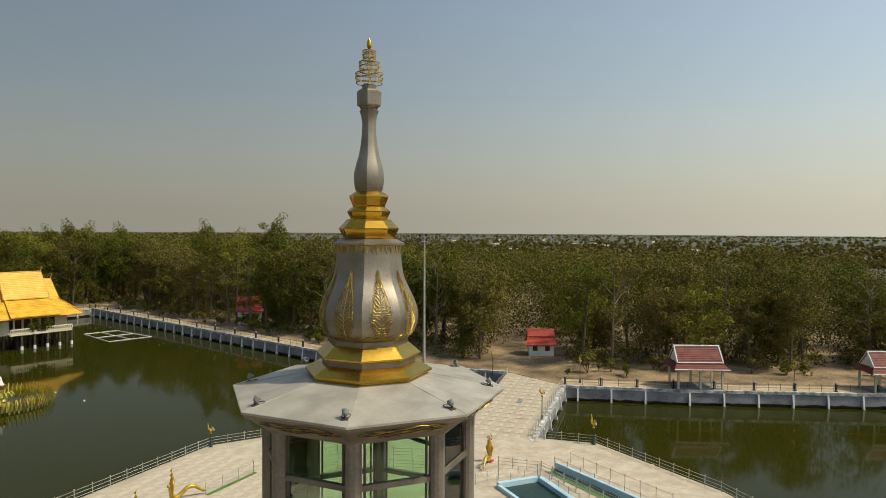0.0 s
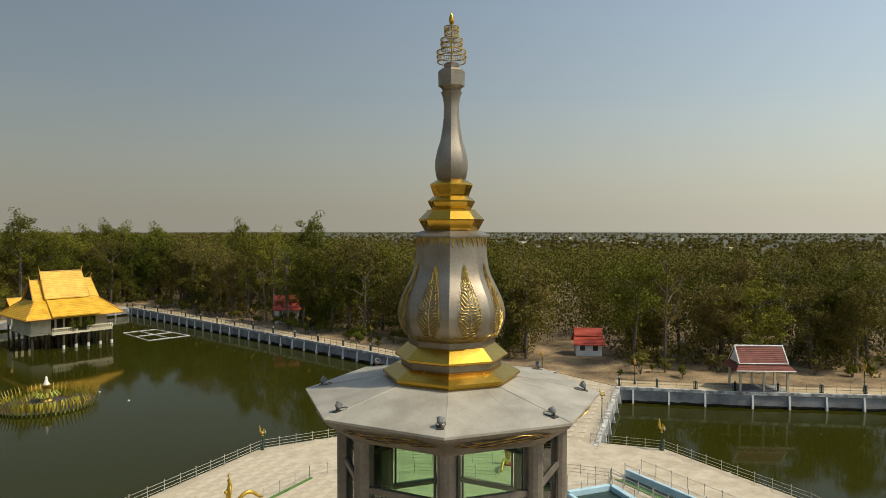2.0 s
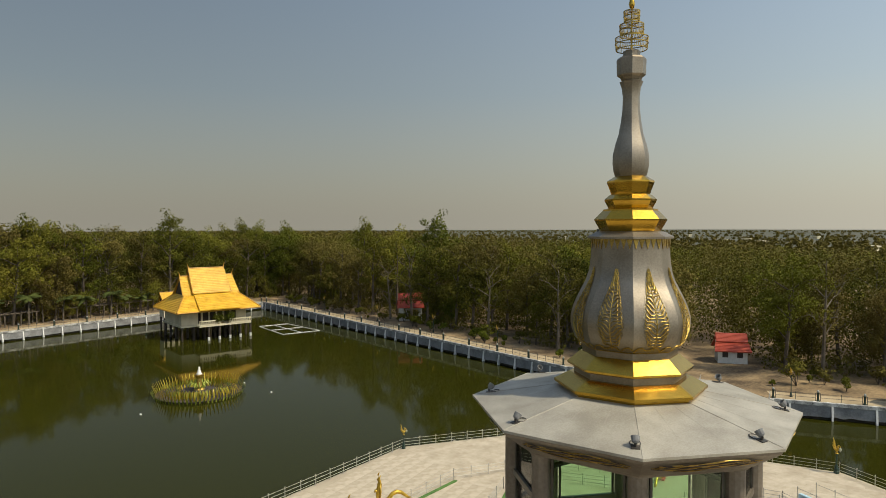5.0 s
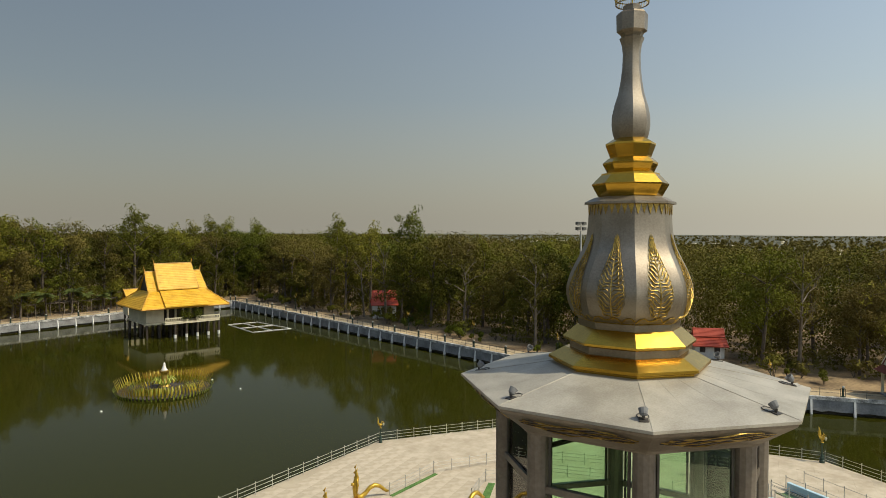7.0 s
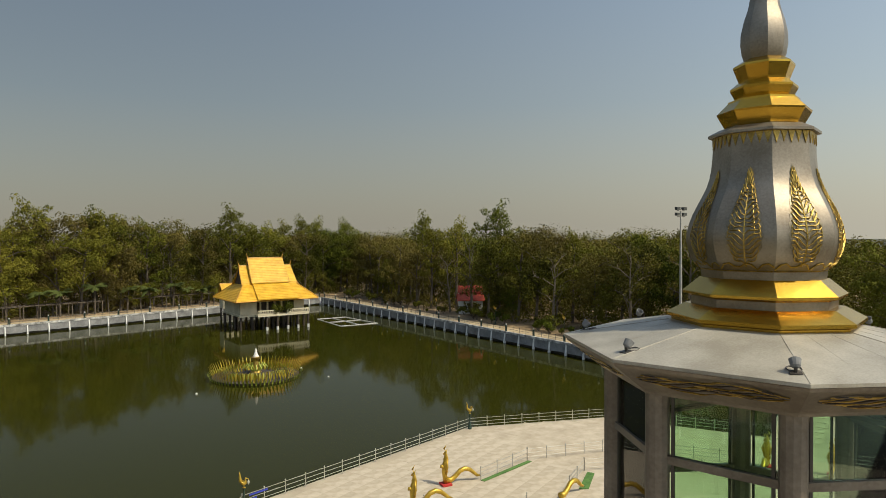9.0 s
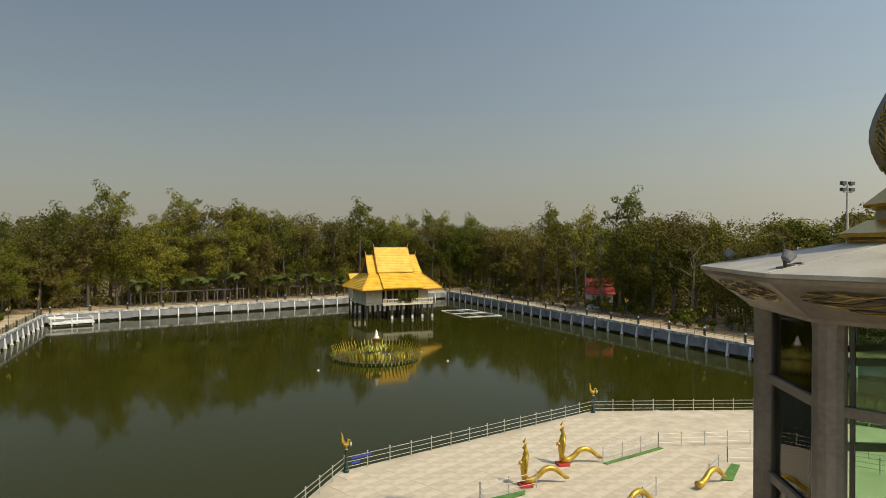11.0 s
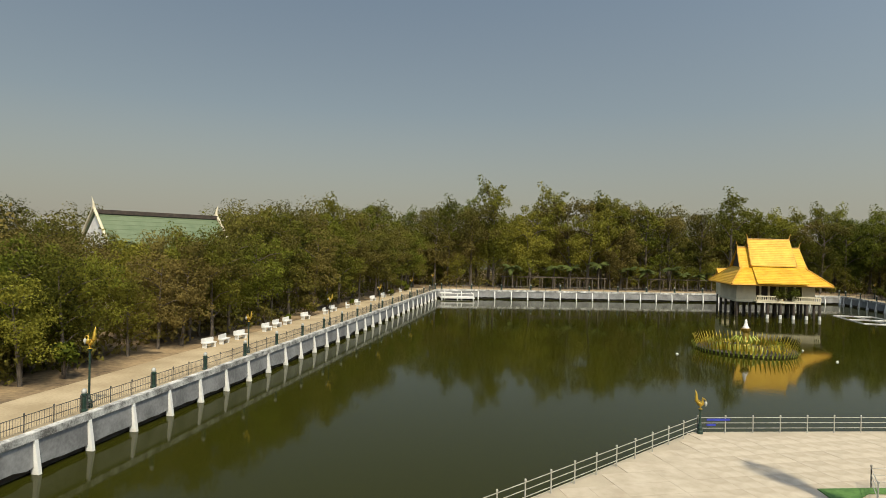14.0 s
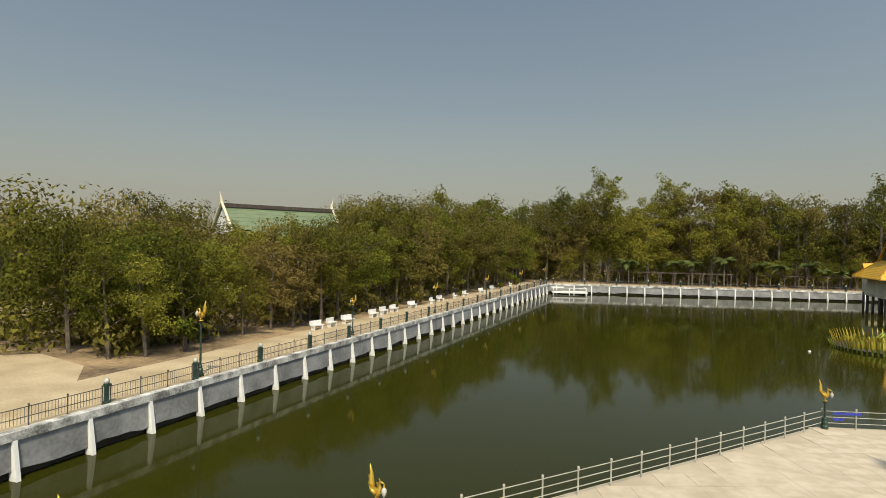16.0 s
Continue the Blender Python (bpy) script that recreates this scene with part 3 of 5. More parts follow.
# columns, beams and glass of the lantern storeys
RC = 5.35
bm = B()
lathe(bm, [(0.43, 0), (0.43, 0.5), (0.41, 0.6), (0.40, 11.5), (0.44, 11.9)], 12)
me_col = mesh_of(bm, "column", M_COLUMN)
for k in range(8):
    a = PH + math.pi / 4 * k
    share("column", me_col, tower, pose(RC * math.cos(a), RC * math.sin(a), 0))
    a1 = a + math.pi / 4
    p, q = Vector((RC * math.cos(a), RC * math.sin(a), 0)), Vector((RC * math.cos(a1), RC * math.sin(a1), 0))
    d = (q - p).normalized()
    L = (q - p).length
    m = Matrix.Translation(p) @ Matrix(((d.x, -d.y, 0, 0), (d.y, d.x, 0, 0), (0, 0, 1, 0), (0, 0, 0, 1)))
    for z in (0.3, 3.2, 6.2, 9.4):
        bm = B()
        box(bm, 0.3, -0.12, z - 0.14, L - 0.3, 0.12, z + 0.14, m)
        part("beam", bm, M_COLUMN, tower)
    bm = B()
    for x in (0.53, L - 0.53):
        box(bm, x - 0.05, -0.05, 0.4, x + 0.05, 0.05, 11.9, m)
    box(bm, 0.4, -0.05, 11.7, L - 0.4, 0.05, 11.95, m)
    part("window_frame", bm, M_FRAME, tower, "dark metal window frame")
    for z0, z1 in ((0.45, 3.05), (3.35, 6.05), (6.35, 9.25), (9.55, 11.7)):
        bm = B()
        box(bm, 0.5, -0.008, z0, L - 0.5, 0.008, z1, m)
        g = part("pane", bm, M_GLASS, tower, "green tinted glass pane")
        g.visible_shadow = False
bm = B()
lathe(bm, [(5.3, 0.02), (5.3, 0.14)], 8, PH)
part("floor_slab", bm, M_PAVE, tower)
bm = B()
box(bm, -5.3, -0.09, 10.9, 5.3, 0.09, 11.05, Matrix.Rotation(PH, 4, "Z"))
box(bm, -5.3, -0.09, 10.9, 5.3, 0.09, 11.05, Matrix.Rotation(PH + math.pi / 2, 4, "Z"))
part("tie_beam", bm, M_FRAME, tower)

# floodlights round the roof
bm = B()
tube(bm, [(0, 0, 0), (0, 0, 0.16)], 0.05, 6)
box(bm, -0.16, -0.16, 0, 0.16, 0.16, 0.03)
me_base = mesh_of(bm, "base", M_FRAME)
bm = B()
lathe(bm, [(0.07, 0.0), (0.13, 0.05), (0.17, 0.26), (0.15, 0.26), (0.10, 0.1)], 10)
for v in bm.verts:
    v.co = Matrix.Translation((0, 0, 0.16)) @ Matrix.Rotation(radians(50), 4, "Y") @ v.co
me_head = mesh_of(bm, "lamp_head", M_CONC)
bm = B()
tube(bm, [(0.28 + 0.22 * math.cos(a * 0.5), 0.2 * math.sin(a * 0.5), 0.02) for a in range(13)], 0.022, 4)
me_cable = mesh_of(bm, "cable", M_FRAME)
for k in range(8):
    a = PH + math.pi / 4 * k - 0.03
    fl = thing("roof_floodlight", "small grey floodlight with a coiled cable on the tower roof", "floodlight", pose(6.55 * math.cos(a), 6.55 * math.sin(a), 12.54, 0, -10, math.degrees(a) + 180), "roof floodlights")
    share("base", me_base, fl, Matrix())
    share("lamp_head", me_head, fl, Matrix())
    share("cable", me_cable, fl, Matrix())


# ---- pavilion on piles ----
pav = thing("pavilion", "cream pavilion with tiered yellow tile roof on piles in the pond", "pavilion", pose(15.6, 119.5, 0, 0, 0, 4) @ Matrix.Diagonal((0.99, 0.99, 1.05, 1)))


def slope(bm, a, b, c, d, t=0.12):
    """A roof slab through four corners, thickened downwards."""
    hi = [bm.verts.new(p) for p in (a, b, c, d)]
    lo = [bm.verts.new(Vector(p) - Vector((0, 0, t))) for p in (a, b, c, d)]
    bm.faces.new(hi), bm.faces.new(lo[::-1])
    for i in range(4):
        bm.faces.new((hi[i], lo[i], lo[(i + 1) % 4], hi[(i + 1) % 4]))
    return bm


def courses(bm, a, b, c, d, n, t=0.05):
    """Tile courses: thin overlapping strips from eave (a-b) to ridge (d-c)."""
    a, b, c, d = map(Vector, (a, b, c, d))
    for i in range(n):
        p, q = a.lerp(d, i / n), b.lerp(c, i / n)
        r, s = b.lerp(c, (i + 1) / n), a.lerp(d, (i + 1) / n)
        up = Vector((0, 0, t))
        slope(bm, p + up, q + up, r + up * 0.2, s + up * 0.2, 0.06)
    return bm


def course_parts(parent, name, mat, a, b, c, d, n):
    a, b, c, d = map(Vector, (a, b, c, d))
    slab = part(name, slope(B(), a, b, c, d, 0.08), mat, parent)
    for i in range(n):
        bm = B()
        f, g = i / n, (i + 1) / n
        up = Vector((0, 0, 0.06))
        slope(bm, a.lerp(d, f) + up * 1.6, b.lerp(c, f) + up * 1.6, b.lerp(c, g) + up * 0.7, a.lerp(d, g) + up * 0.7, 0.055)
        part("tile_course", bm, mat, slab)


def gable_roof(parent, hx, hy, ze, zr, mat, hxr=None, n=10, finial=True, trim=M_YTRIM):
    hxr = hxr or hx
    for s in (-1, 1):
        course_parts(parent, "roof_slope", mat, (-hx, s * hy, ze), (hx, s * hy, ze), (hxr, 0, zr), (-hxr, 0, zr), n)
    for s in (-1, 1):
        bm = B()
        tube(bm, [(s * hx, -hy, ze), (s * (hx * 0.55 + hxr * 0.45), -hy * 0.45, ze + (zr - ze) * 0.5), (s * hxr, 0, zr), (s * (hx * 0.55 + hxr * 0.45), hy * 0.45, ze + (zr - ze) * 0.5), (s * hx, hy, ze)], 0.13, 5)
        if finial:
            tube(bm, [(s * hxr, 0, zr), (s * (hxr + 0.1), 0, zr + 0.5), (s * (hxr + 0.3), 0, zr + 1.1)], [0.14, 0.08, 0.02], 5)
        part("bargeboard", bm, trim, parent)
        bm = B()
        v = [bm.verts.new((s * (hx - 0.4), y, z)) for y, z in ((-hy * 0.92, ze), (hy * 0.92, ze), (0, zr - 0.3))]
        w = [bm.verts.new((s * (hx - 0.55), y, z)) for y, z in ((-hy * 0.92, ze), (hy * 0.92, ze), (0, zr - 0.3))]
        bm.faces.new(v), bm.faces.new(w[::-1])
        for i in range(3):
            bm.faces.new((v[i], v[(i + 1) % 3], w[(i + 1) % 3], w[i]))
        part("gable_panel", bm, M_DARK, parent)
    bm = B()
    tube(bm, [(-hxr, 0, zr + 0.05), (hxr, 0, zr + 0.05)], 0.12, 6)
    part("ridge", bm, trim, parent)


gable_roof(pav, 5.9, 3.1, 6.5, 10.1, M_YTILE, 5.5, 12)
gable_roof(pav, 4.0, 3.5, 6.9, 11.6, M_YTILE, 3.7, 15)
# hipped skirt roof
for (x0, y0), (x1, y1), (u0, v0), (u1, v1) in (((-8.6, -7.6), (8.6, -7.6), (-5.6, -2.9), (5.6, -2.9)), ((8.6, 7.6), (-8.6, 7.6), (5.6, 2.9), (-5.6, 2.9)), ((-8.6, 7.6), (-8.6, -7.6), (-5.6, 2.9), (-5.6, -2.9)), ((8.6, -7.6), (8.6, 7.6), (5.6, -2.9), (5.6, 2.9))):
    course_parts(pav, "skirt_roof", M_YTILE, (x0, y0, 3.8), (x1, y1, 3.8), (u1, v1, 6.6), (u0, v0, 6.6), 11)
course_parts(pav, "porch_roof", M_YTILE, (-4.3, -8.0, 4.05), (4.3, -8.0, 4.05), (3.7, -2.6, 7.05), (-3.7, -2.6, 7.05), 11)
for x, y in ((-8.6, -7.6), (8.6, -7.6), (-8.6, 7.6), (8.6, 7.6)):
    part("hip_trim", tube(B(), [(x, y, 3.88), (x * 0.65, y * 0.38, 6.66)], 0.14, 5), M_YTRIM, pav)
for a, b in (((-8.6, -7.6), (8.6, -7.6)), ((8.6, -7.6), (8.6, 7.6)), ((8.6, 7.6), (-8.6, 7.6)), ((-8.6, 7.6), (-8.6, -7.6))):
    part("eave_board", tube(B(), [(*a, 3.72), (*b, 3.72)], 0.13, 4), M_YTRIM, pav)
bm = B()
prism(bm, [(-7.2, -5.4), (7.2, -5.4), (7.2, 6.0), (-7.2, 6.0)], 0.7, 1.0)
part("floor_deck", bm, M_CREAM, pav)
for x0, x1, y0, y1 in ((-6.8, -3.4, -4.4, -4.2), (4.6, 6.8, -4.4, -4.2), (-6.8, -6.6, -4.2, 5.6), (6.6, 6.8, -4.2, 5.6), (-6.8, 6.8, 5.6, 5.8)):
    bm = B()
    box(bm, x0, y0, 1.0, x1, y1, 4.05)
    part("wall_panel", bm, M_CREAM, pav)
bm = B()
box(bm, -6.4, -3.4, 1.0, 6.4, -3.25, 4.05)
part("inner_wall", bm, M_DARK, pav, "dark recessed front")
for x in (-2.6, -1.1, 0.4, 1.9, 3.4):
    bm = B()
    box(bm, x - 0.16, -4.4, 1.0, x + 0.16, -4.1, 4.05)
    part("porch_column", bm, M_CREAM, pav)
bm = B()
prism(bm, [(-4.2, -7.4), (6.6, -7.4), (6.6, -5.3), (-4.2, -5.3)], 0.75, 1.05)
part("balcony_floor", bm, M_CREAM, pav)
for x0, x1 in ((-4.2, -0.9), (1.9, 6.6)):
    bm = B()
    box(bm, x0, -7.45, 1.05, x1, -7.3, 1.25)
    box(bm, x0, -7.5, 1.75, x1, -7.25, 1.95)
    n = int((x1 - x0) / 0.35)
    for i in range(n + 1):
        x = x0 + (x1 - x0) * i / n
        box(bm, x - 0.07, -7.43, 1.25, x + 0.07, -7.32, 1.75)
    part("balustrade", bm, M_CREAM, pav, "cream balustrade")
bm = B()
lathe(bm, [(0.24, -2.6), (0.24, 0.72)], 8)
me_pile = mesh_of(bm, "stilt", M_DARK)
bm = B()
lathe(bm, [(0.27, -2.6), (0.27, -1.25)], 8)
me_sleeve = mesh_of(bm, "stilt_sleeve", M_WHITE)
for x in (-6.7, -4.4, -2.2, 0, 2.2, 4.4, 6.6):
    for y in (-7.0, -4.6, -1.0, 2.4, 5.6):
        if y > -6 or -4 < x < 6.7:
            share("stilt", me_pile, pav, pose(x, y, 0))
            if y == -7.0:
                share("stilt_sleeve", me_sleeve, pav, pose(x, y, 0))
for x, k in ((0.2, 1.0), (2.4, 1.15)):
    pot = thing("potted_bush", "round green bush in a pot on the pavilion balcony", "potted plant", pose(15.9 + 1.03 * x, 119.5 - 7.0, 1.13), "potted bushes")
    part("pot", lathe(B(), [(0.22, 0), (0.34, 0.4), (0.3, 0.4)], 10), M_CREAM, pot)
    pv, pf = [], []
    rp = random.Random(int(x * 10))
    for _ in range(9):
        c = Vector((rp.uniform(-0.8, 0.8), rp.uniform(-0.5, 0.5), 1.3 + rp.uniform(-0.5, 0.8)))
        for _ in range(60):
            d = Vector((rp.gauss(0, 1), rp.gauss(0, 1), rp.gauss(0, 1))).normalized() * 0.62 * k
            u = d.cross(Vector((0.3, 0.2, 1))).normalized() * 0.14
            w = d.cross(u).normalized() * 0.08
            i = len(pv)
            pv += [tuple(c + d - u), tuple(c + d + w), tuple(c + d + u), tuple(c + d - w)]
            pf.append((i, i + 1, i + 2, i + 3))
    me = bpy.data.meshes.new("foliage")
    me.from_pydata(pv, [], pf)
    me.materials.append(M_LEAF2)
    new("foliage", me).parent = pot
# small wing behind with its own roof
wing = thing("pavilion_wing", "small yellow-roofed wing beside the pond pavilion", "pavilion", pose(11.6, 134.0, 0.0, 0, 0, 4) @ Matrix.Diagonal((0.85, 0.85, 0.85, 1)))
gable_roof(wing, 2.2, 2.2, 4.8, 7.2, M_YTILE, 2.4, 8, finial=False)
bm = B()
prism(bm, [(-2, -1.8), (2, -1.8), (2, 1.8), (-2, 1.8)], 0.8, 4.8)
part("wall_panel", bm, M_CREAM, wing)
for x in (-1.7, 1.7):
    for y in (-1.5, 1.5):
        share("stilt", me_pile, wing, pose(x, y, 0.1))


# ---- lotus fountain ----
lotus = thing("lotus_fountain", "round pond fountain of yellow and green lotus petals", "fountain", pose(0.4, 71.0, WATER))
bm = B()
lathe(bm, [(5.3, -0.4), (5.6, 0.25), (5.3, 0.3), (3.0, 0.35), (0.6, 0.6)], 32)
# dark all over, so that the gaps between the petals read dark
part("basin", bm, M_BANK, lotus, "dark basin")


def petal_mesh(name, h, w, mat, lean):
    bm = B()
    rows = []
    for i in range(6):
        s = i / 5
        hw = w * math.sin(math.pi * (0.18 + 0.80 * s)) ** 0.9
        x = lean * (s ** 1.6)
        rows.append([bm.verts.new((x + 0.12 * abs(u) * w, u * hw, h * s)) for u in (-1, 0, 1)])
    for a, b in zip(rows, rows[1:]):
        for k in range(2):
            bm.faces.new((a[k], a[k + 1], b[k + 1], b[k]))
    bmesh.ops.solidify(bm, geom=bm.faces[:], thickness=0.05)
    return mesh_of(bm, name, mat)


for ring, (r, h, w, mat, lean, n, z) in enumerate(((5.75, 0.75, 0.12, M_LOTUS2, 0.35, 72, 0.0), (5.45, 1.55, 0.085, M_LOTUS1, 0.5, 72, 0.15), (4.9, 1.2, 0.10, M_LOTUS1, -0.35, 64, 0.2), (4.3, 0.95, 0.12, M_LOTUS2, -0.4, 56, 0.25), (3.7, 0.8, 0.11, M_LOTUS1, -0.4, 48, 0.3), (3.1, 0.75, 0.12, M_LOTUS2, -0.3, 40, 0.3), (2.5, 0.8, 0.12, M_LOTUS1, 0.3, 30, 0.3))):
    me = petal_mesh("petal", h, w, mat, lean)
    for i in range(n):
        a = 2 * math.pi * (i + 0.5 * (ring % 2)) / n
        share("petal", me, lotus, pose(r * math.cos(a), r * math.sin(a), z, 0, 0, math.degrees(a)))
bm = B()
lathe(bm, [(0.9, 0.4), (0.55, 0.9), (0.4, 1.3), (0.32, 2.1), (0.55, 2.4), (0.6, 2.6)], 12)
part("pedestal", bm, M_OLDGOLD, lotus)
for i in range(14):
    a = 2 * math.pi * i / 14
    bm = B()
    tube(bm, [(0.5 * math.cos(a), 0.5 * math.sin(a), 0.8), (1.1 * math.cos(a), 1.1 * math.sin(a), 1.7), (1.6 * math.cos(a), 1.6 * math.sin(a), 1.2)], [0.12, 0.09, 0.03], 5)
    part("water_spout", bm, M_LOTUS2, lotus)
bm = B()
lathe(bm, [(0.62, 0), (0.66, 0.25), (0.42, 0.5), (0.36, 0.9), (0.24, 1.15), (0.27, 1.4), (0.18, 1.6), (0.05, 1.85)], 12)
st = part("statue", bm, M_STATUE, None, "", True)
st.matrix_basis = pose(0.4, 71.0, WATER + 2.58) @ Matrix.Scale(0.62, 4)
tagged(st, "small white plaster statue on the lotus fountain's pedestal", "statue")
for i in range(3):
    bm = B()
    lathe(bm, [(0.05, -0.06), (0.16, 0), (0.12, 0.12), (0.02, 0.18)], 8)
    f = part("float", bm, M_WHITE, None, "", True)
    f.matrix_basis = pose(*((-8.2, 65.0), (8.4, 65.5), (7.3, 73.0))[i], WATER)
    tagged(f, "small white float on the water", "float", "floats")

# raft of thin white pipes
raft = thing("pipe_raft", "floating grid of thin white pipes near the pavilion", "raft", pose(28.5, 110, WATER + 0.05) @ Matrix.Scale(0.85, 4), "")
for a, b in (((0, 0), (10, 0)), ((0, 8), (9, 8)), ((0, 0), (0, 16)), ((10, 0), (8, 16)), ((0, 16), (8, 16)), ((5, 0), (4, 16))):
    bm = B()
    tube(bm, [(*a, 0), (*b, 0)], 0.09, 6)
    part("pipe", bm, M_WHITE, raft)


# ---- swan lamps ----
def swan_lamp(h=3.1):
    t = thing("swan_lamp", "green iron lamp post topped by a golden swan with a lantern", "lamp post", None, "swan lamps")
    bm = B()
    lathe(bm, [(0.27, 0), (0.27, 0.22), (0.2, 0.3), (0.22, 0.5), (0.14, 0.66), (0.16, 0.76), (0.10, 0.9)], 10)
    part("base", bm, M_GREENIRON, t)
    bm = B()
    lathe(bm, [(0.085, 0.85), (0.07, h - 1.2), (0.14, h - 1.14), (0.16, h - 1.06), (0.06, h - 1.02)], 8)
    part("pole", bm, M_GREENIRON, t)
    bm = B()
    lathe(bm, [(0.05, h - 1.02), (0.17, h - 1.0), (0.17, h - 0.96), (0.05, h - 0.94)], 10)
    part("perch", bm, M_GILT, t, "", True)
    for q in (-1, 1):
        bm = B()
        tube(bm, [(-0.02, q * 0.07, h - 0.95), (0.0, q * 0.07, h - 0.75)], [0.035, 0.05], 6)
        part("leg", bm, M_GILT, t, "", True)
    bm = B()
    tube(bm, [(-0.32, 0, h - 0.42), (-0.16, 0, h - 0.56), (0.02, 0, h - 0.6), (0.15, 0, h - 0.5), (0.18, 0, h - 0.34), (0.13, 0, h - 0.2), (0.18, 0, h - 0.1), (0.28, 0, h - 0.1), (0.42, 0, h - 0.13)], [0.07, 0.17, 0.2, 0.15, 0.085, 0.06, 0.065, 0.05, 0.012], 8)
    tube(bm, [(0.17, 0, h - 0.06), (0.1, 0, h + 0.06)], [0.04, 0.01], 5)
    part("swan_body", bm, M_GILT, t, "gold painted swan", True)
    bm = B()
    tube(bm, [(-0.26, 0, h - 0.44), (-0.36, 0, h - 0.26), (-0.33, 0, h - 0.1), (-0.38, 0, h + 0.04), (-0.33, 0, h + 0.16), (-0.38, 0, h + 0.32), (-0.44, 0, h + 0.58)], [0.13, 0.17, 0.12, 0.14, 0.09, 0.07, 0.01], 6)
    part("swan_tail", bm, M_GILT, t, "", True)
    for q in (-1, 1):
        bm = B()
        tube(bm, [(0.1, q * 0.17, h - 0.56), (-0.08, q * 0.24, h - 0.46), (-0.26, q * 0.24, h - 0.28)], [0.1, 0.1, 0.015], 5)
        part("wing", bm, M_GILT, t, "", True)
    bm = B()
    tube(bm, [(0.42, 0, h - 0.13), (0.42, 0, h - 0.3)], [0.015, 0.045], 6)
    part("lantern_hook", bm, M_GILT, t)
    bm = B()
    lathe(bm, [(0.03, h - 0.28), (0.11, h - 0.37), (0.125, h - 0.5), (0.07, h - 0.64), (0.015, h - 0.74)], 10, centre=(0.42, 0))
    part("lantern", bm, M_LANTERN, t, "milky glass lantern", True)
    return t


LS, BS = Matrix.Scale(0.79, 4), Matrix.Scale(0.8, 4)
lamp0 = swan_lamp(3.1)
lamp0.matrix_basis = pose(33.3, 4.4, 0, 0, 0, 250) @ LS
for x, y, a in ((7.7, 31.1, 330), (-12.9, 24.8, 340), (-26.5, 5.3, 345), (-32.1, 0.4, 20)):
    copy_thing(lamp0, pose(x, y, 0, 0, 0, a) @ LS)
bank_lamp = swan_lamp(5.2)
bank_lamp["label"] = "tall green iron lamp post with a golden swan on the bank"
bank_lamp.matrix_basis = pose(-46.4, 20.0, 0, 0, 0, 180) @ BS
for y in (1.5, 39.2, 59.5, 81, 103, 124):
    copy_thing(bank_lamp, pose(WEST(y) - 0.9, y, 0, 0, 0, 180) @ BS)
for y in (47, 65, 83, 103, 127, 148):
    copy_thing(bank_lamp, pose(50.0 - 0.045 * (y - 46), y, 0, 0, 0, 90 + y * 3) @ BS)
for x, y in ((36.8, 12.6), (50.5, 29.8), (55.0, 18.2), (71.5, -4.5), (86, -22)):
    copy_thing(bank_lamp, pose(x, y, 0, 0, 0, 200 + x * 3) @ BS)

# ---- railings, bollards along the banks ----
bm = B()
lathe(bm, [(0.19, 0), (0.19, 0.12), (0.13, 0.16), (0.13, 0.85), (0.17, 0.9), (0.17, 1.0), (0.08, 1.03)], 8)
me_boll = mesh_of(bm, "shaft", M_GREENIRON)
bm = B()
lathe(bm, [(0.10, 1.0), (0.15, 1.1), (0.13, 1.22), (0.04, 1.3)], 8)
me_cap = mesh_of(bm, "globe", M_LANTERN, True)


def bank_fence(a, b, step, close):
    a, b = Vector((*a, 0.02)), Vector((*b, 0.02))
    d = (b - a).normalized()
    n = round((b - a).length / step)
    for i in range(n + 1):
        p = a.lerp(b, i / n)
        t = thing("bollard", "dark green bollard with a pale globe on the pond wall", "bollard", Matrix.Translation(p), "bollards")
        share("shaft", me_boll, t, Matrix())
        share("globe", me_cap, t, Matrix(), "pale globe")
        if i < n:
            q = a.lerp(b, (i + 1) / n)
            r = railing("bank_railing", p + d * 0.25, q - d * 0.25, "dark metal railing with thin bars along the bank", M_DARKRAIL, 0.85, 1.7, 2, 0.022, 0.03)
            if close:
                bm = B()
                L = (q - p).length - 0.5
                m = int(L / 0.16)
                for k in range(m):
                    c = d * (L * (k + 0.5) / m)
                    tube(bm, [(c.x, c.y, 0.12), (c.x, c.y, 0.82)], 0.011, 3, False)
                part("infill_panel", bm, M_DARKRAIL, r)


bank_fence((WEST(-12) - 0.5, -12), (WEST(125) - 0.5, 125), 6.1, True)
bank_fence((-48.6, 126.6), (40.6, 154.3), 6.8, False)
bank_fence((41.5, 153), (46.3, 47), 7.2, False)
bank_fence((52.9, 19.3), (60.6, 7.4), 4.8, False)
bank_fence((60.6, 7.4), (76.6, -13.1), 5.0, False)
bank_fence((76.6, -13.1), (102, -45), 6.6, False)

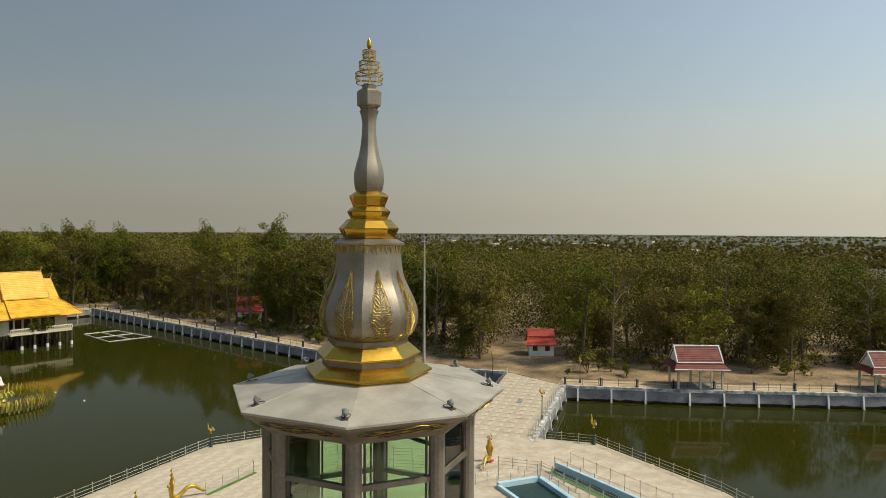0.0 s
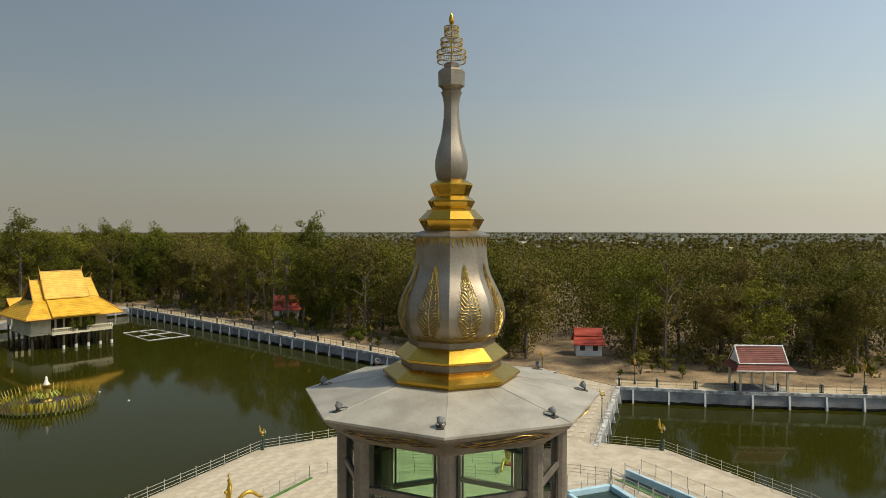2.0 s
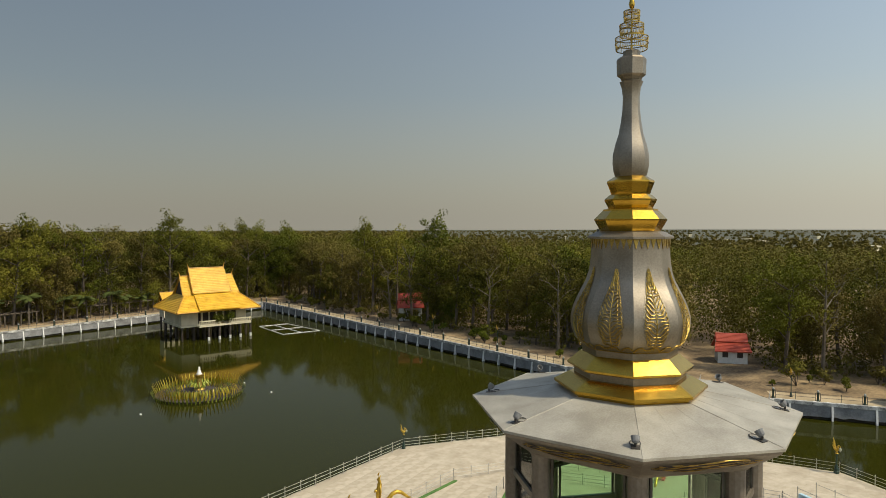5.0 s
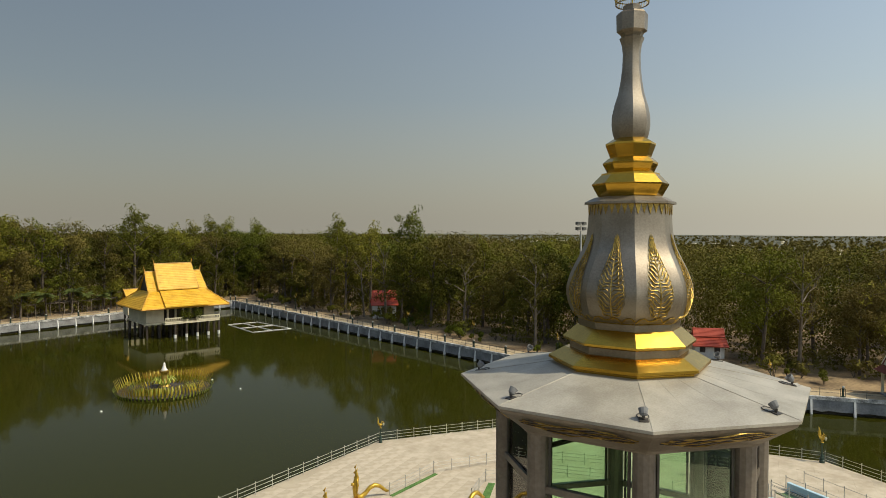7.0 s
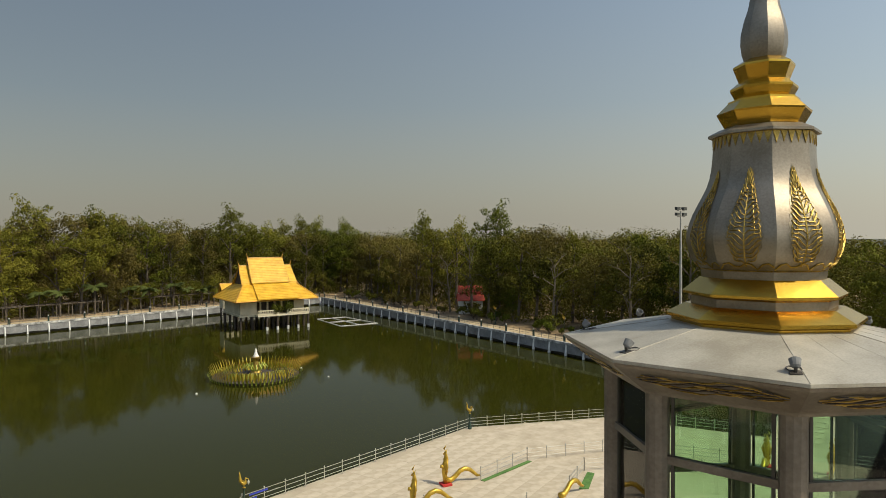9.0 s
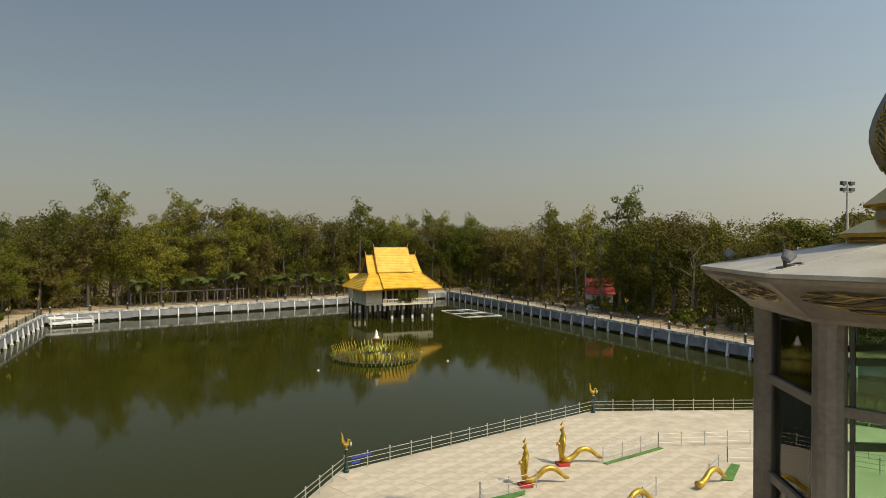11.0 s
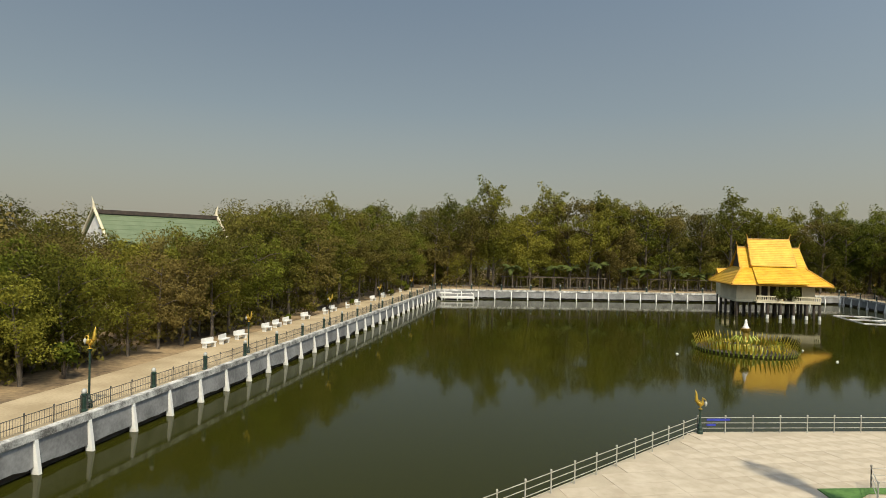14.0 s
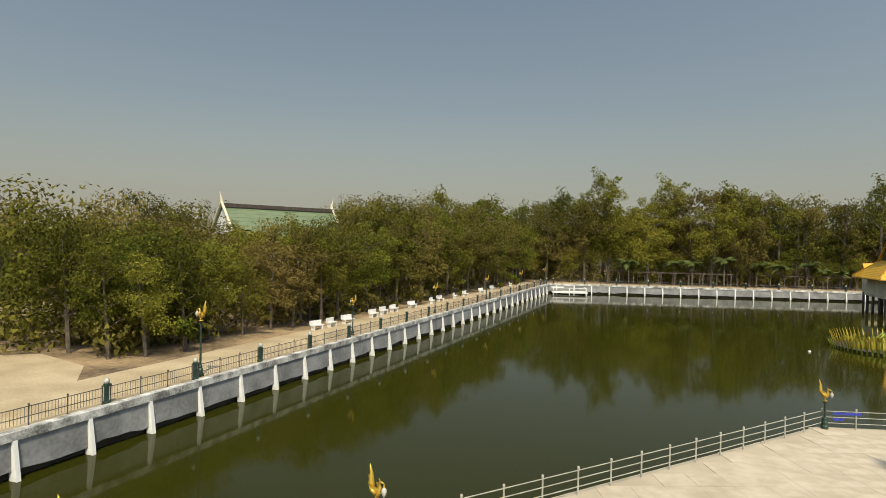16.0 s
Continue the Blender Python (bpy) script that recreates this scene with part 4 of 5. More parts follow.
# ---- benches ----
bench = thing("bench", "white concrete bench with a backrest on the bank", "bench", None, "benches")
bm = B()
box(bm, -0.75, -0.22, 0.38, 0.75, 0.22, 0.47)
part("seat", bm, M_WHITE, bench)
bm = B()
box(bm, -0.75, 0.18, 0.47, 0.75, 0.27, 0.85)
part("backrest", bm, M_WHITE, bench)
for x in (-0.55, 0.55):
    bm = B()
    box(bm, x - 0.08, -0.2, 0, x + 0.08, 0.2, 0.38)
    part("leg", bm, M_WHITE, bench)
bench.matrix_basis = pose(-51.6, 43.0, 0.02, 0, 0, 95)
for y in (40.5, 46.0, 52, 55.2, 58, 63.5, 70, 73.5, 79, 84, 92, 99, 106, 113, 119):
    copy_thing(bench, pose(WEST(y) - 5.3 + rng.uniform(-0.3, 0.3), y, 0.02, 0, 0, 90 + rng.uniform(-14, 14)))


# ---- nagas, ramps and low rails on the plaza ----
def naga(x, y, turn, hood=True, label="golden naga statue with raised hood and arched body"):
    bm = B()
    if hood:
        pts = [(0, 0, 0.1), (-0.08, 0, 0.5), (-0.14, 0, 1.0), (-0.06, 0, 1.5), (0.06, 0, 1.95), (0.0, 0, 2.45), (-0.08, 0, 2.75)]
        tube(bm, pts, [0.25, 0.22, 0.25, 0.28, 0.22, 0.10, 0.01], 10)
        for s in (-1, 1):
            tube(bm, [(-0.1, s * 0.2, 0.9), (-0.02, s * 0.34, 1.4), (0.05, s * 0.2, 2.0)], [0.1, 0.13, 0.02], 6)
        tube(bm, [(-0.2, 0, 1.35), (-0.5, 0, 1.45), (-0.55, 0, 1.3)], [0.2, 0.12, 0.03], 6)
    tube(bm, [(0, 0, 0.25), (0.5, 0, 0.2), (1.0, 0, 0.45), (1.5, 0, 0.84), (2.0, 0, 0.95), (2.5, 0, 0.82), (2.95, 0, 0.5), (3.3, 0, 0.24), (3.6, 0, 0.18)], [0.24, 0.22, 0.2, 0.2, 0.19, 0.18, 0.16, 0.13, 0.07], 10)
    for i in range(12):
        f = i / 11
        fz = 0.35 + 0.15 * f + 2.2 * f
        tube(bm, [(-0.12 + 0.03 * (i % 3), 0.22 * (1 if i % 2 else -1), fz), (0.1, 0.34 * (1 if i % 2 else -1) * (1 - 0.7 * f), fz + 0.34)], [0.09, 0.01], 4) if hood else None
    ob = part("naga_statue", bm, M_GILT, None, "", True)
    ob.matrix_basis = pose(x, y, 0.12, 0, 0, turn) @ Matrix.Diagonal((0.7, 0.8, 0.82, 1))
    return tagged(ob, label, "statue", group="nagas")


for x, y, turn in ((-0.6, 21.6, -8), (-4.2, 19.4, -8), (22.6, 9, 205), (20.5, 12.4, 205)):
    naga(x, y, turn)
    bm = B()
    prism(bm, [(-0.34, -0.34), (0.34, -0.34), (0.34, 0.34), (-0.34, 0.34)], 0.02, 0.14)
    b_ = part("naga_plinth", bm, M_RED)
    b_.matrix_basis = pose(x, y, 0, 0, 0, turn)
    tagged(b_, "low red plinth under a golden naga", "plinth", "plinths")
naga(4.1, 15.7, 12, False, "arched golden naga body beside the ramp")
naga(-1.7, 14.5, 12, False, "arched golden naga body beside the ramp")
for pts in (((1.8, 21), (6.9, 22.3), (7, 22), (1.9, 20.7)), ((-9.6, 17.6), (-7.1, 18.4), (-4.5, 18.8), (-4.8, 18.3), (-7.7, 17.6), (-9.3, 15.7)), ((6.3, 16.4), (8.9, 18.3), (9.2, 17.9), (6.9, 16.1)), ((-3.6, 13.8), (0.1, 15.2), (0.2, 14.9), (-3.5, 13.5))):
    bm = B()
    prism(bm, pts, 0.015, 0.05)
    s = part("turf_strip", bm, M_TURF)
    tagged(s, "narrow strip of green turf on the plaza", "turf", "turf strips", kind="structure")
for a, b in (((1.8, 21), (6.9, 22.4)), ((6.9, 22.4), (14.4, 20.4)), ((14.4, 20.4), (19.6, 13.4)), ((5.7, 16.6), (8.9, 18.6)), ((8.9, 18.6), (13.5, 16.8)), ((13.5, 16.8), (17.4, 11.2)), ((-7.3, 18.4), (-3.8, 18.9)), ((-7.3, 18.4), (-7.9, 16.3)), ((-1.4, 14.2), (1.6, 15.9))):
    railing("ramp_railing", (*a, 0.03), (*b, 0.03), "low grey metal railing beside the plaza ramp", step=1.6, bars=3, height=0.84)
bm = B()
for z, e in ((0.34, 0.5), (0.62, 1.3)):
    box(bm, -0.35, -0.02, z, -0.35 + e, 0.02, z + 0.1)
ban = part("blue_panel", bm, M_BANNER)
ban.matrix_basis = pose(-12.2, 25.1, 0.05, 0, 0, 17.2)
tagged(ban, "small blue panel tied to the plaza railing", "panel")
# pale blue pool with raised rims, and the narrow channel beside it
pool = thing("pool_basin", "pale blue pool basin with a raised rim on the plaza", "pool")
channel = thing("pool_channel", "narrow pale blue pool channel with a raised rim", "pool")


def rim(parent, x0, y0, x1, y1, h, w):
    d = Vector((x1 - x0, y1 - y0, 0)).normalized()
    o = Vector((-d.y, d.x, 0)) * w
    part("rim", prism(B(), [(x0 - o.x, y0 - o.y), (x1 - o.x, y1 - o.y), (x1 + o.x, y1 + o.y), (x0 + o.x, y0 + o.y)], 0.02, h), M_BLUE, parent)


for q in ((18.4, 4.9, 21.9, 3.2, 0.42, 0.2), (21.9, 3.2, 19.6, -1.6, 0.42, 0.22), (18.4, 4.9, 16.6, 0.6, 0.3, 0.14)):
    rim(pool, *q)
part("pool_floor", prism(B(), [(18.5, 4.6), (21.6, 3.1), (19.4, -1.5), (16.8, 0.6)], 0.012, 0.03), M_GREENIRON, pool, "dark pool floor")
rim(channel, 25.3, 3.7, 22.6, -6.5, 0.55, 0.14)
# dark strip laid on the paving, coloured for the shade inside a sunken channel
part("pool_floor", prism(B(), [(24.2, 3.6), (25.1, 3.6), (22.5, -6.4), (21.6, -6.4)], 0.012, 0.03), M_GREENIRON, channel, "dark strip for the shaded bottom of the channel")
for a, b, n in (((25.4, 3.9), (22.7, -6.6), 1), ((27.3, 3.4), (24.6, -7.0), 1), ((22.1, 7.6), (23.7, 4.2), 3), ((23.7, 4.2), (21.2, -4.2), 3), ((23.2, 4.0), (20.7, -4.4), 2), ((17.8, 8.5), (22.1, 7.6), 3), ((17.6, 6.6), (19.8, 5.9), 3), ((19.8, 5.9), (22.8, 4.0), 2), ((18.4, 5.0), (21.9, 3.4), 1), ((22.0, 3.2), (19.8, -1.7), 1)):
    railing("ramp_railing", (*a, 0.03), (*b, 0.03), "low grey metal railing beside the plaza pool", step=1.5, bars=n, height=0.84)
part_turf = part("turf_strip", prism(B(), [(23.9, 4.0), (24.2, 3.6), (21.6, -6.4), (20.9, -6.2)], 0.015, 0.05), M_TURF)
tagged(part_turf, "narrow strip of green turf beside the pool channel", "turf", "turf strips", kind="structure")
# arrow-like stain marks and a manhole
bm = B()
box(bm, -0.9, -0.3, 0.02, 0.9, 0.3, 0.06)
mh = part("drain_cover", bm, M_CONC)
mh.matrix_basis = pose(41.5, 18.8, 0.0, 0, 0, 25)
tagged(mh, "flat grey drain cover set in the causeway", "drain cover")

# ---- shelters, huts, buildings ----
def sala(m):
    t = thing("shelter", "open waterside shelter with maroon tile roof and white trim", "shelter", m, "shelters")
    for s in (-1, 1):
        bm = B()
        courses(bm, (-3.9, s * 2.6, 3.0), (3.9, s * 2.6, 3.0), (3.3, s * 1.7, 3.7), (-3.3, s * 1.7, 3.7), 4)
        part("lower_roof", bm, M_BTILE, t)
        course_parts(t, "upper_roof", M_BTILE, (-3.3, s * 1.75, 3.85), (3.3, s * 1.75, 3.85), (3.2, 0, 5.9), (-3.2, 0, 5.9), 9)
        bm = B()
        courses(bm, (s * 3.9, -s * 2.6, 3.0), (s * 3.9, s * 2.6, 3.0), (s * 3.3, s * 1.7, 3.7), (s * 3.3, -s * 1.7, 3.7), 4)
        part("end_roof", bm, M_BTILE, t)
        bm = B()
        tube(bm, [(s * 3.25, -1.8, 3.85), (s * 3.2, 0, 6.0), (s * 3.25, 1.8, 3.85)], 0.10, 5)
        tube(bm, [(-3.3, s * 1.8, 3.85), (3.3, s * 1.8, 3.85)], 0.08, 5)
        tube(bm, [(-3.9, s * 2.62, 2.98), (3.9, s * 2.62, 2.98)], 0.08, 5)
        part("trim", bm, M_WHITE, t, "white trim")
        bm = B()
        v = [bm.verts.new(p) for p in ((s * 3.15, -1.7, 3.8), (s * 3.15, 1.7, 3.8), (s * 3.12, 0, 5.8), (s * 3.0, -1.7, 3.8), (s * 3.0, 1.7, 3.8), (s * 3.0, 0, 5.8))]
        bm.faces.new(v[:3]), bm.faces.new(v[3:][::-1])
        for i in range(3):
            bm.faces.new((v[i], v[(i + 1) % 3], v[3 + (i + 1) % 3], v[3 + i]))
        part("gable_panel", bm, M_WHITE, t)
    bm = B()
    tube(bm, [(-3.3, 0, 5.98), (3.3, 0, 5.98)], 0.12, 6)
    part("ridge", bm, M_WHITE, t)
    for x in (-3.1, 0, 3.1):
        for y in (-1.9, 1.9):
            bm = B()
            box(bm, x - 0.13, y - 0.13, 0, x + 0.13, y + 0.13, 3.1)
            part("column", bm, M_CREAM, t)
    bm = B()
    box(bm, -3.3, -2.1, 0, 3.3, 2.1, 0.15)
    part("floor_slab", bm, M_CONC, t)
    return t


SW = math.degrees(math.atan2(-20.1, 17.1))
s0 = sala(pose(63.8, 5.7, 0, 0, 0, SW) @ Matrix.Scale(0.93, 4))
copy_thing(s0, pose(79.2, -13.9, 0, 0, 0, SW) @ Matrix.Scale(0.93, 4))


def hut(name, m, w, d, h, rise, mat, label):
    t = thing(name, label, "hut", m, "huts")
    bm = B()
    box(bm, -w / 2, -d / 2, 0, w / 2, d / 2, h)
    part("wall_body", bm, M_WHITE, t)
    for s in (-1, 1):
        course_parts(t, "lower_roof", mat, (-w / 2 - 0.5, s * (d / 2 + 0.7), h - 0.1), (w / 2 + 0.5, s * (d / 2 + 0.7), h - 0.1), (w / 2 + 0.3, s * d * 0.28, h + rise * 0.42), (-w / 2 - 0.3, s * d * 0.28, h + rise * 0.42), 6)
        course_parts(t, "upper_roof", mat, (-w / 2 - 0.2, s * d * 0.3, h + rise * 0.5), (w / 2 + 0.2, s * d * 0.3, h + rise * 0.5), (w / 2 + 0.2, 0, h + rise), (-w / 2 - 0.2, 0, h + rise), 7)
    for s in (-1, 1):
        bm = B()
        v = [bm.verts.new(p) for p in ((s * (w / 2), -d / 2, h), (s * w / 2, d / 2, h), (s * w / 2, 0, h + rise * 0.95), (s * (w / 2 - 0.1), -d / 2, h), (s * (w / 2 - 0.1), d / 2, h), (s * (w / 2 - 0.1), 0, h + rise * 0.95))]
        bm.faces.new(v[:3]), bm.faces.new(v[3:][::-1])
        part("gable", bm, M_WHITE, t)
    for x in (-w * 0.25, w * 0.25):
        bm = B()
        box(bm, x - 0.4, -d / 2 - 0.04, 0.9, x + 0.4, -d / 2, 1.8)
        part("window", bm, M_DARK, t, "dark window")
    return t


hut("small_hut", pose(68.8, 33.6, 0, 0, 0, -52), 4.1, 3.6, 2.0, 2.3, M_RTILE, "small white hut with a bright red tiered roof under trees")
hut("red_roof_hut", pose(54.8, 101.0, 0, 0, 0, -30), 5.0, 4.2, 3.0, 2.9, M_RTILE, "white hut with a bright red roof among the trees")
hall = thing("temple_hall", "large temple hall with a pale green roof behind the trees", "building", pose(-81, 74, 0, 0, 0, 64) @ Matrix.Diagonal((0.86, 0.8, 0.94, 1)))
for s in (-1, 1):
    course_parts(hall, "roof_slope", M_GREENROOF, (-11, s * 7.5, 7.5), (11, s * 7.5, 7.5), (11, 0, 14.0), (-11, 0, 14.0), 10)
    bm = B()
    tube(bm, [(s * 11, -7.5, 7.5), (s * 11, 0, 14.6), (s * 11, 7.5, 7.5)], 0.28, 5)
    part("bargeboard", bm, M_CREAM, hall)
    bm = B()
    v = [bm.verts.new(p) for p in ((s * 10.7, -7, 7.5), (s * 10.7, 7, 7.5), (s * 10.7, 0, 13.8), (s * 10.4, -7, 7.5), (s * 10.4, 7, 7.5), (s * 10.4, 0, 13.8))]
    bm.faces.new(v[:3]), bm.faces.new(v[3:][::-1])
    for i in range(3):
        bm.faces.new((v[i], v[(i + 1) % 3], v[3 + (i + 1) % 3], v[3 + i]))
    part("gable", bm, M_WHITE, hall)
    bm = B()
    tube(bm, [(s * 11, 0, 14.4), (s * 11.1, 0, 15.2), (s * 11.4, 0, 16.2)], [0.3, 0.16, 0.04], 6)
    part("finial", bm, M_CREAM, hall)
bm = B()
box(bm, -10.3, -6.5, 0, 10.3, 6.5, 7.6)
part("wall_body", bm, M_CREAM, hall)
bm = B()
box(bm, -10.9, -0.7, 13.75, 10.9, 0.7, 14.35)
part("ridge_band", bm, M_DARK, hall, "brown ridge band")
house = thing("low_house", "low cream building with a grey roof behind the bank", "building", pose(-72.5, 15.5, 0, 0, 0, 80))
bm = B()
box(bm, -6, -3.5, 0, 6, 3.5, 3.4)
part("wall_body", bm, M_CREAM, house)
for s in (-1, 1):
    course_parts(house, "roof_slope", M_CONC, (-6.6, s * 4.3, 3.2), (6.6, s * 4.3, 3.2), (6.6, 0, 5.2), (-6.6, 0, 5.2), 6)
for x in (-3.5, 0, 3.5):
    bm = B()
    box(bm, x - 0.6, -3.56, 0.9, x + 0.6, -3.48, 2.4)
    part("window", bm, M_DARK, house, "dark window")

# flood-light mast
mast = thing("floodlight_mast", "tall grey steel mast with four sports floodlights", "mast", pose(49.5, 42.5, 0) @ Matrix.Diagonal((1, 1, 0.935, 1)))
bm = B()
lathe(bm, [(0.25, 0), (0.2, 6), (0.11, 21.4)], 8)
part("pole", bm, M_RAIL, mast)
bm = B()
tube(bm, [(-0.75, 0, 20.4), (0.75, 0, 20.4)], 0.06, 5)
tube(bm, [(-0.75, 0, 21.2), (0.75, 0, 21.2)], 0.06, 5)
part("crossbar", bm, M_RAIL, mast)
for x in (-0.65, 0.65):
    for z in (20.5, 21.3):
        bm = B()
        box(bm, x - 0.34, -0.2, z, x + 0.34, 0.2, z + 0.42)
        part("lamp_head", bm, M_DARKRAIL, mast)

# jetty at the north-west corner
jetty = thing("landing_stage", "small white concrete landing stage with rails at the pond corner", "jetty", pose(-45.3, 124.3, 0, 0, 0, 17))
bm = B()
box(bm, -3, -2.2, -1.6, 4.2, 1.8, -1.35)
box(bm, -3, -0.5, -0.7, -0.5, 1.8, -0.5)
part("deck", bm, M_WHITE, jetty)
for x in (-2.8, 0.5, 3.9):
    bm = B()
    box(bm, x - 0.1, -2.1, -2.6, x + 0.1, -1.9, -0.5)
    part("post", bm, M_WHITE, jetty)
bm = B()
tube(bm, [(-2.8, -2, -0.55), (3.9, -2, -0.55)], 0.06, 5)
tube(bm, [(3.9, -2, -0.55), (3.9, 1.6, -0.55)], 0.06, 5)
part("rail", bm, M_WHITE, jetty)

# pergola behind the far wall
def pergola(x, y, a, n):
    t = thing("pergola", "long low dark pergola frame under the trees", "pergola", pose(x, y, 0, 0, 0, a), "pergolas")
    for i in range(n):
        for yy in (0, 2.2):
            bm = B()
            box(bm, i * 3 - 0.1, yy - 0.1, 0, i * 3 + 0.1, yy + 0.1, 2.6)
            part("post", bm, M_BARK, t)
    for yy in (0, 2.2):
        bm = B()
        box(bm, -0.5, yy - 0.1, 2.6, n * 3 - 2.5, yy + 0.1, 2.78)
        part("beam", bm, M_BARK, t)
    for i in range(n * 3 - 3):
        bm = B()
        box(bm, i - 0.05, -0.4, 2.78, i + 0.05, 2.6, 2.88)
        part("slat", bm, M_BARK, t)


pergola(-36, 137, 17.2, 9)
pergola(-8, 146, 17.2, 9)


# ---- trees ----
def leaf_quads(verts, faces, c, r, n, size, rg, flat=0.75):
    for _ in range(n):
        d = Vector((rg.gauss(0, 1), rg.gauss(0, 1), rg.gauss(0, 1)))
        d = d.normalized() * r * rg.uniform(0.45, 1.05) ** 0.6
        p = c + Vector((d.x, d.y, d.z * flat))
        nrm = (d.normalized() + Vector((rg.uniform(-0.8, 0.8), rg.uniform(-0.8, 0.8), rg.uniform(-0.2, 1.0)))).normalized()
        u = nrm.cross(Vector((rg.uniform(-1, 1), rg.uniform(-1, 1), 0.3))).normalized()
        w = nrm.cross(u)
        s = size * rg.uniform(0.6, 1.3)
        i = len(verts)
        verts += [p - u * s, p + u * s * 0.6 + w * s * 0.6, p + u * s * 0.6 - w * s * 0.6]
        faces.append((i, i + 1, i + 2))


def make_tree(seed, h, spread, leaves, size, mat, bare=False):
    rg = random.Random(seed)
    t = new("tree")
    bm = B()
    lean = Vector((rg.uniform(-0.06, 0.06), rg.uniform(-0.06, 0.06), 0)) * h
    fork = h * rg.uniform(0.16, 0.28)
    top = Vector((0, 0, h * 0.9)) + lean
    r0 = 0.016 * h
    tube(bm, [(0, 0, -0.1), lean * 0.25 + Vector((0, 0, fork)), lean * 0.6 + Vector((rg.uniform(-0.3, 0.3), rg.uniform(-0.3, 0.3), h * 0.65)), top], [r0 * 1.25, r0, r0 * 0.55, r0 * 0.12], 6)
    tips = [top]
    for i in range(9 if bare else 8):
        a = i * 2.4 + rg.uniform(-0.5, 0.5)
        z = fork + (h * 0.85 - fork) * (i / 8) * rg.uniform(0.85, 1.1)
        reach = spread * (1.05 - 0.55 * abs((z / h) - 0.55) * 2) * rg.uniform(0.65, 1.1)
        b = lean * (z / h) + Vector((0, 0, z))
        e = b + Vector((math.cos(a) * reach, math.sin(a) * reach, h * rg.uniform(0.08, 0.22)))
        mid = b.lerp(e, 0.5) + Vector((0, 0, h * 0.03))
        tube(bm, [b, mid, e], [r0 * 0.45, r0 * 0.3, r0 * 0.08], 4)
        tips += [e, mid + Vector((rg.uniform(-0.6, 0.6), rg.uniform(-0.6, 0.6), 0.6))]
        if bare:
            for _ in range(7):
                f = mid.lerp(e, rg.random())
                g = f + Vector((rg.uniform(-1, 1), rg.uniform(-1, 1), rg.uniform(0.4, 1.6))) * h * 0.07
                tube(bm, [f, g], [r0 * 0.12, r0 * 0.03], 3)
    part("trunk", bm, M_TWIG if bare else M_BARK, t)
    for _ in range(0 if bare else 7):
        z = rg.uniform(0.4, 0.92) * h
        a = rg.uniform(0, 6.28)
        tips.append(lean * (z / h) + Vector((math.cos(a), math.sin(a), 0)) * spread * rg.uniform(0.1, 0.5) + Vector((0, 0, z)))
    verts, faces = [], []
    per = leaves // len(tips)
    for tip in tips:
        r = spread * rg.uniform(0.34, 0.58)
        for _ in range(5):
            o = Vector((rg.gauss(0, 1), rg.gauss(0, 1), rg.gauss(0, 1))).normalized() * r * rg.uniform(0.35, 0.95)
            leaf_quads(verts, faces, tip + Vector((o.x, o.y, o.z * 0.75)), r * rg.uniform(0.36, 0.56), per // 5, size, rg)
    me = bpy.data.meshes.new("crown")
    me.from_pydata([tuple(v) for v in verts], [], faces)
    me.materials.append(mat)
    c = new("crown", me)
    c.parent = t
    return t


KINDS = [
    (make_tree(1, 11.0, 3.9, 6200, 0.145, M_LEAF), "leafy olive-green tree with an uneven crown"),
    (make_tree(2, 13.0, 3.6, 4000, 0.165, M_LEAF), "tall slender tree with thin dry olive foliage"),
    (make_tree(3, 9.5, 3.8, 6000, 0.14, M_LEAF2), "broad green tree with a low crown"),
    (make_tree(4, 12.0, 4.3, 6800, 0.15, M_LEAF2), "spreading tree with dense dusty green crown"),
    (make_tree(5, 12.0, 3.0, 520, 0.19, M_LEAF, True), "half-bare dry tree with grey branches"),
    (make_tree(6, 14.5, 3.2, 4000, 0.17, M_LEAF2), "tall yellow-green tree rising over its neighbours"),
]
for t, label in KINDS:
    tagged(t, label, "tree", "trees")
HEIGHTS = (11.0, 13.0, 9.5, 12.0, 12.0, 14.5)
first = set()
rt = random.Random(42)


def plant(k, x, y, s):
    t, label = KINDS[k]
    # the west bank's trees are taller further along; the row before the temple hall stays low
    if x < -49 and y < 100:
        s *= min(1.0, 0.50 + 0.0066 * max(0.0, y))
    if -80 < x < -50 and abs((x + 18) * 0.8 + (y + 10) * 0.6) < 7.5:
        s = min(s, 9.6 / HEIGHTS[k])
    m = pose(x, y, 0, 0, 0, rt.uniform(0, 360)) @ Matrix.Scale(1, 4)
    if k not in first:
        first.add(k)
        t.matrix_basis = m
        t.scale = (s, s, s * rt.uniform(0.92, 1.1))
        return
    c = copy_thing(t, m)
    c.scale = (s, s, s * rt.uniform(0.9, 1.12))


def too_close(x, y):
    for px, py, r in ((63.8, 5.7, 6), (79.2, -13.9, 6), (68, 34.8, 6), (63.5, 31, 6), (54.8, 101, 4.5), (-79, 74, 12), (-72.5, 15.5, 8), (-58, 10, 8.5), (-57, 16, 5), (49.5, 42.5, 4), (56, 29, 8), (60, 24, 5)):
        if (x - px) ** 2 + (y - py) ** 2 < r * r:
            return True
    return False


placed = []


def scatter(n, zone, gap, kinds, lo, hi):
    tries = made = 0
    while made < n and tries < n * 40:
        tries += 1
        x, y = zone(rt)
        if inside((x, y), BANK) or dist_edge((x, y), BANK) < 6.5 or too_close(x, y):
            continue
        if any((x - a) ** 2 + (y - b) ** 2 < gap * gap for a, b in placed):
            continue
        placed.append((x, y))
        plant(rt.choice(kinds), x, y, rt.uniform(lo, hi))
        made += 1


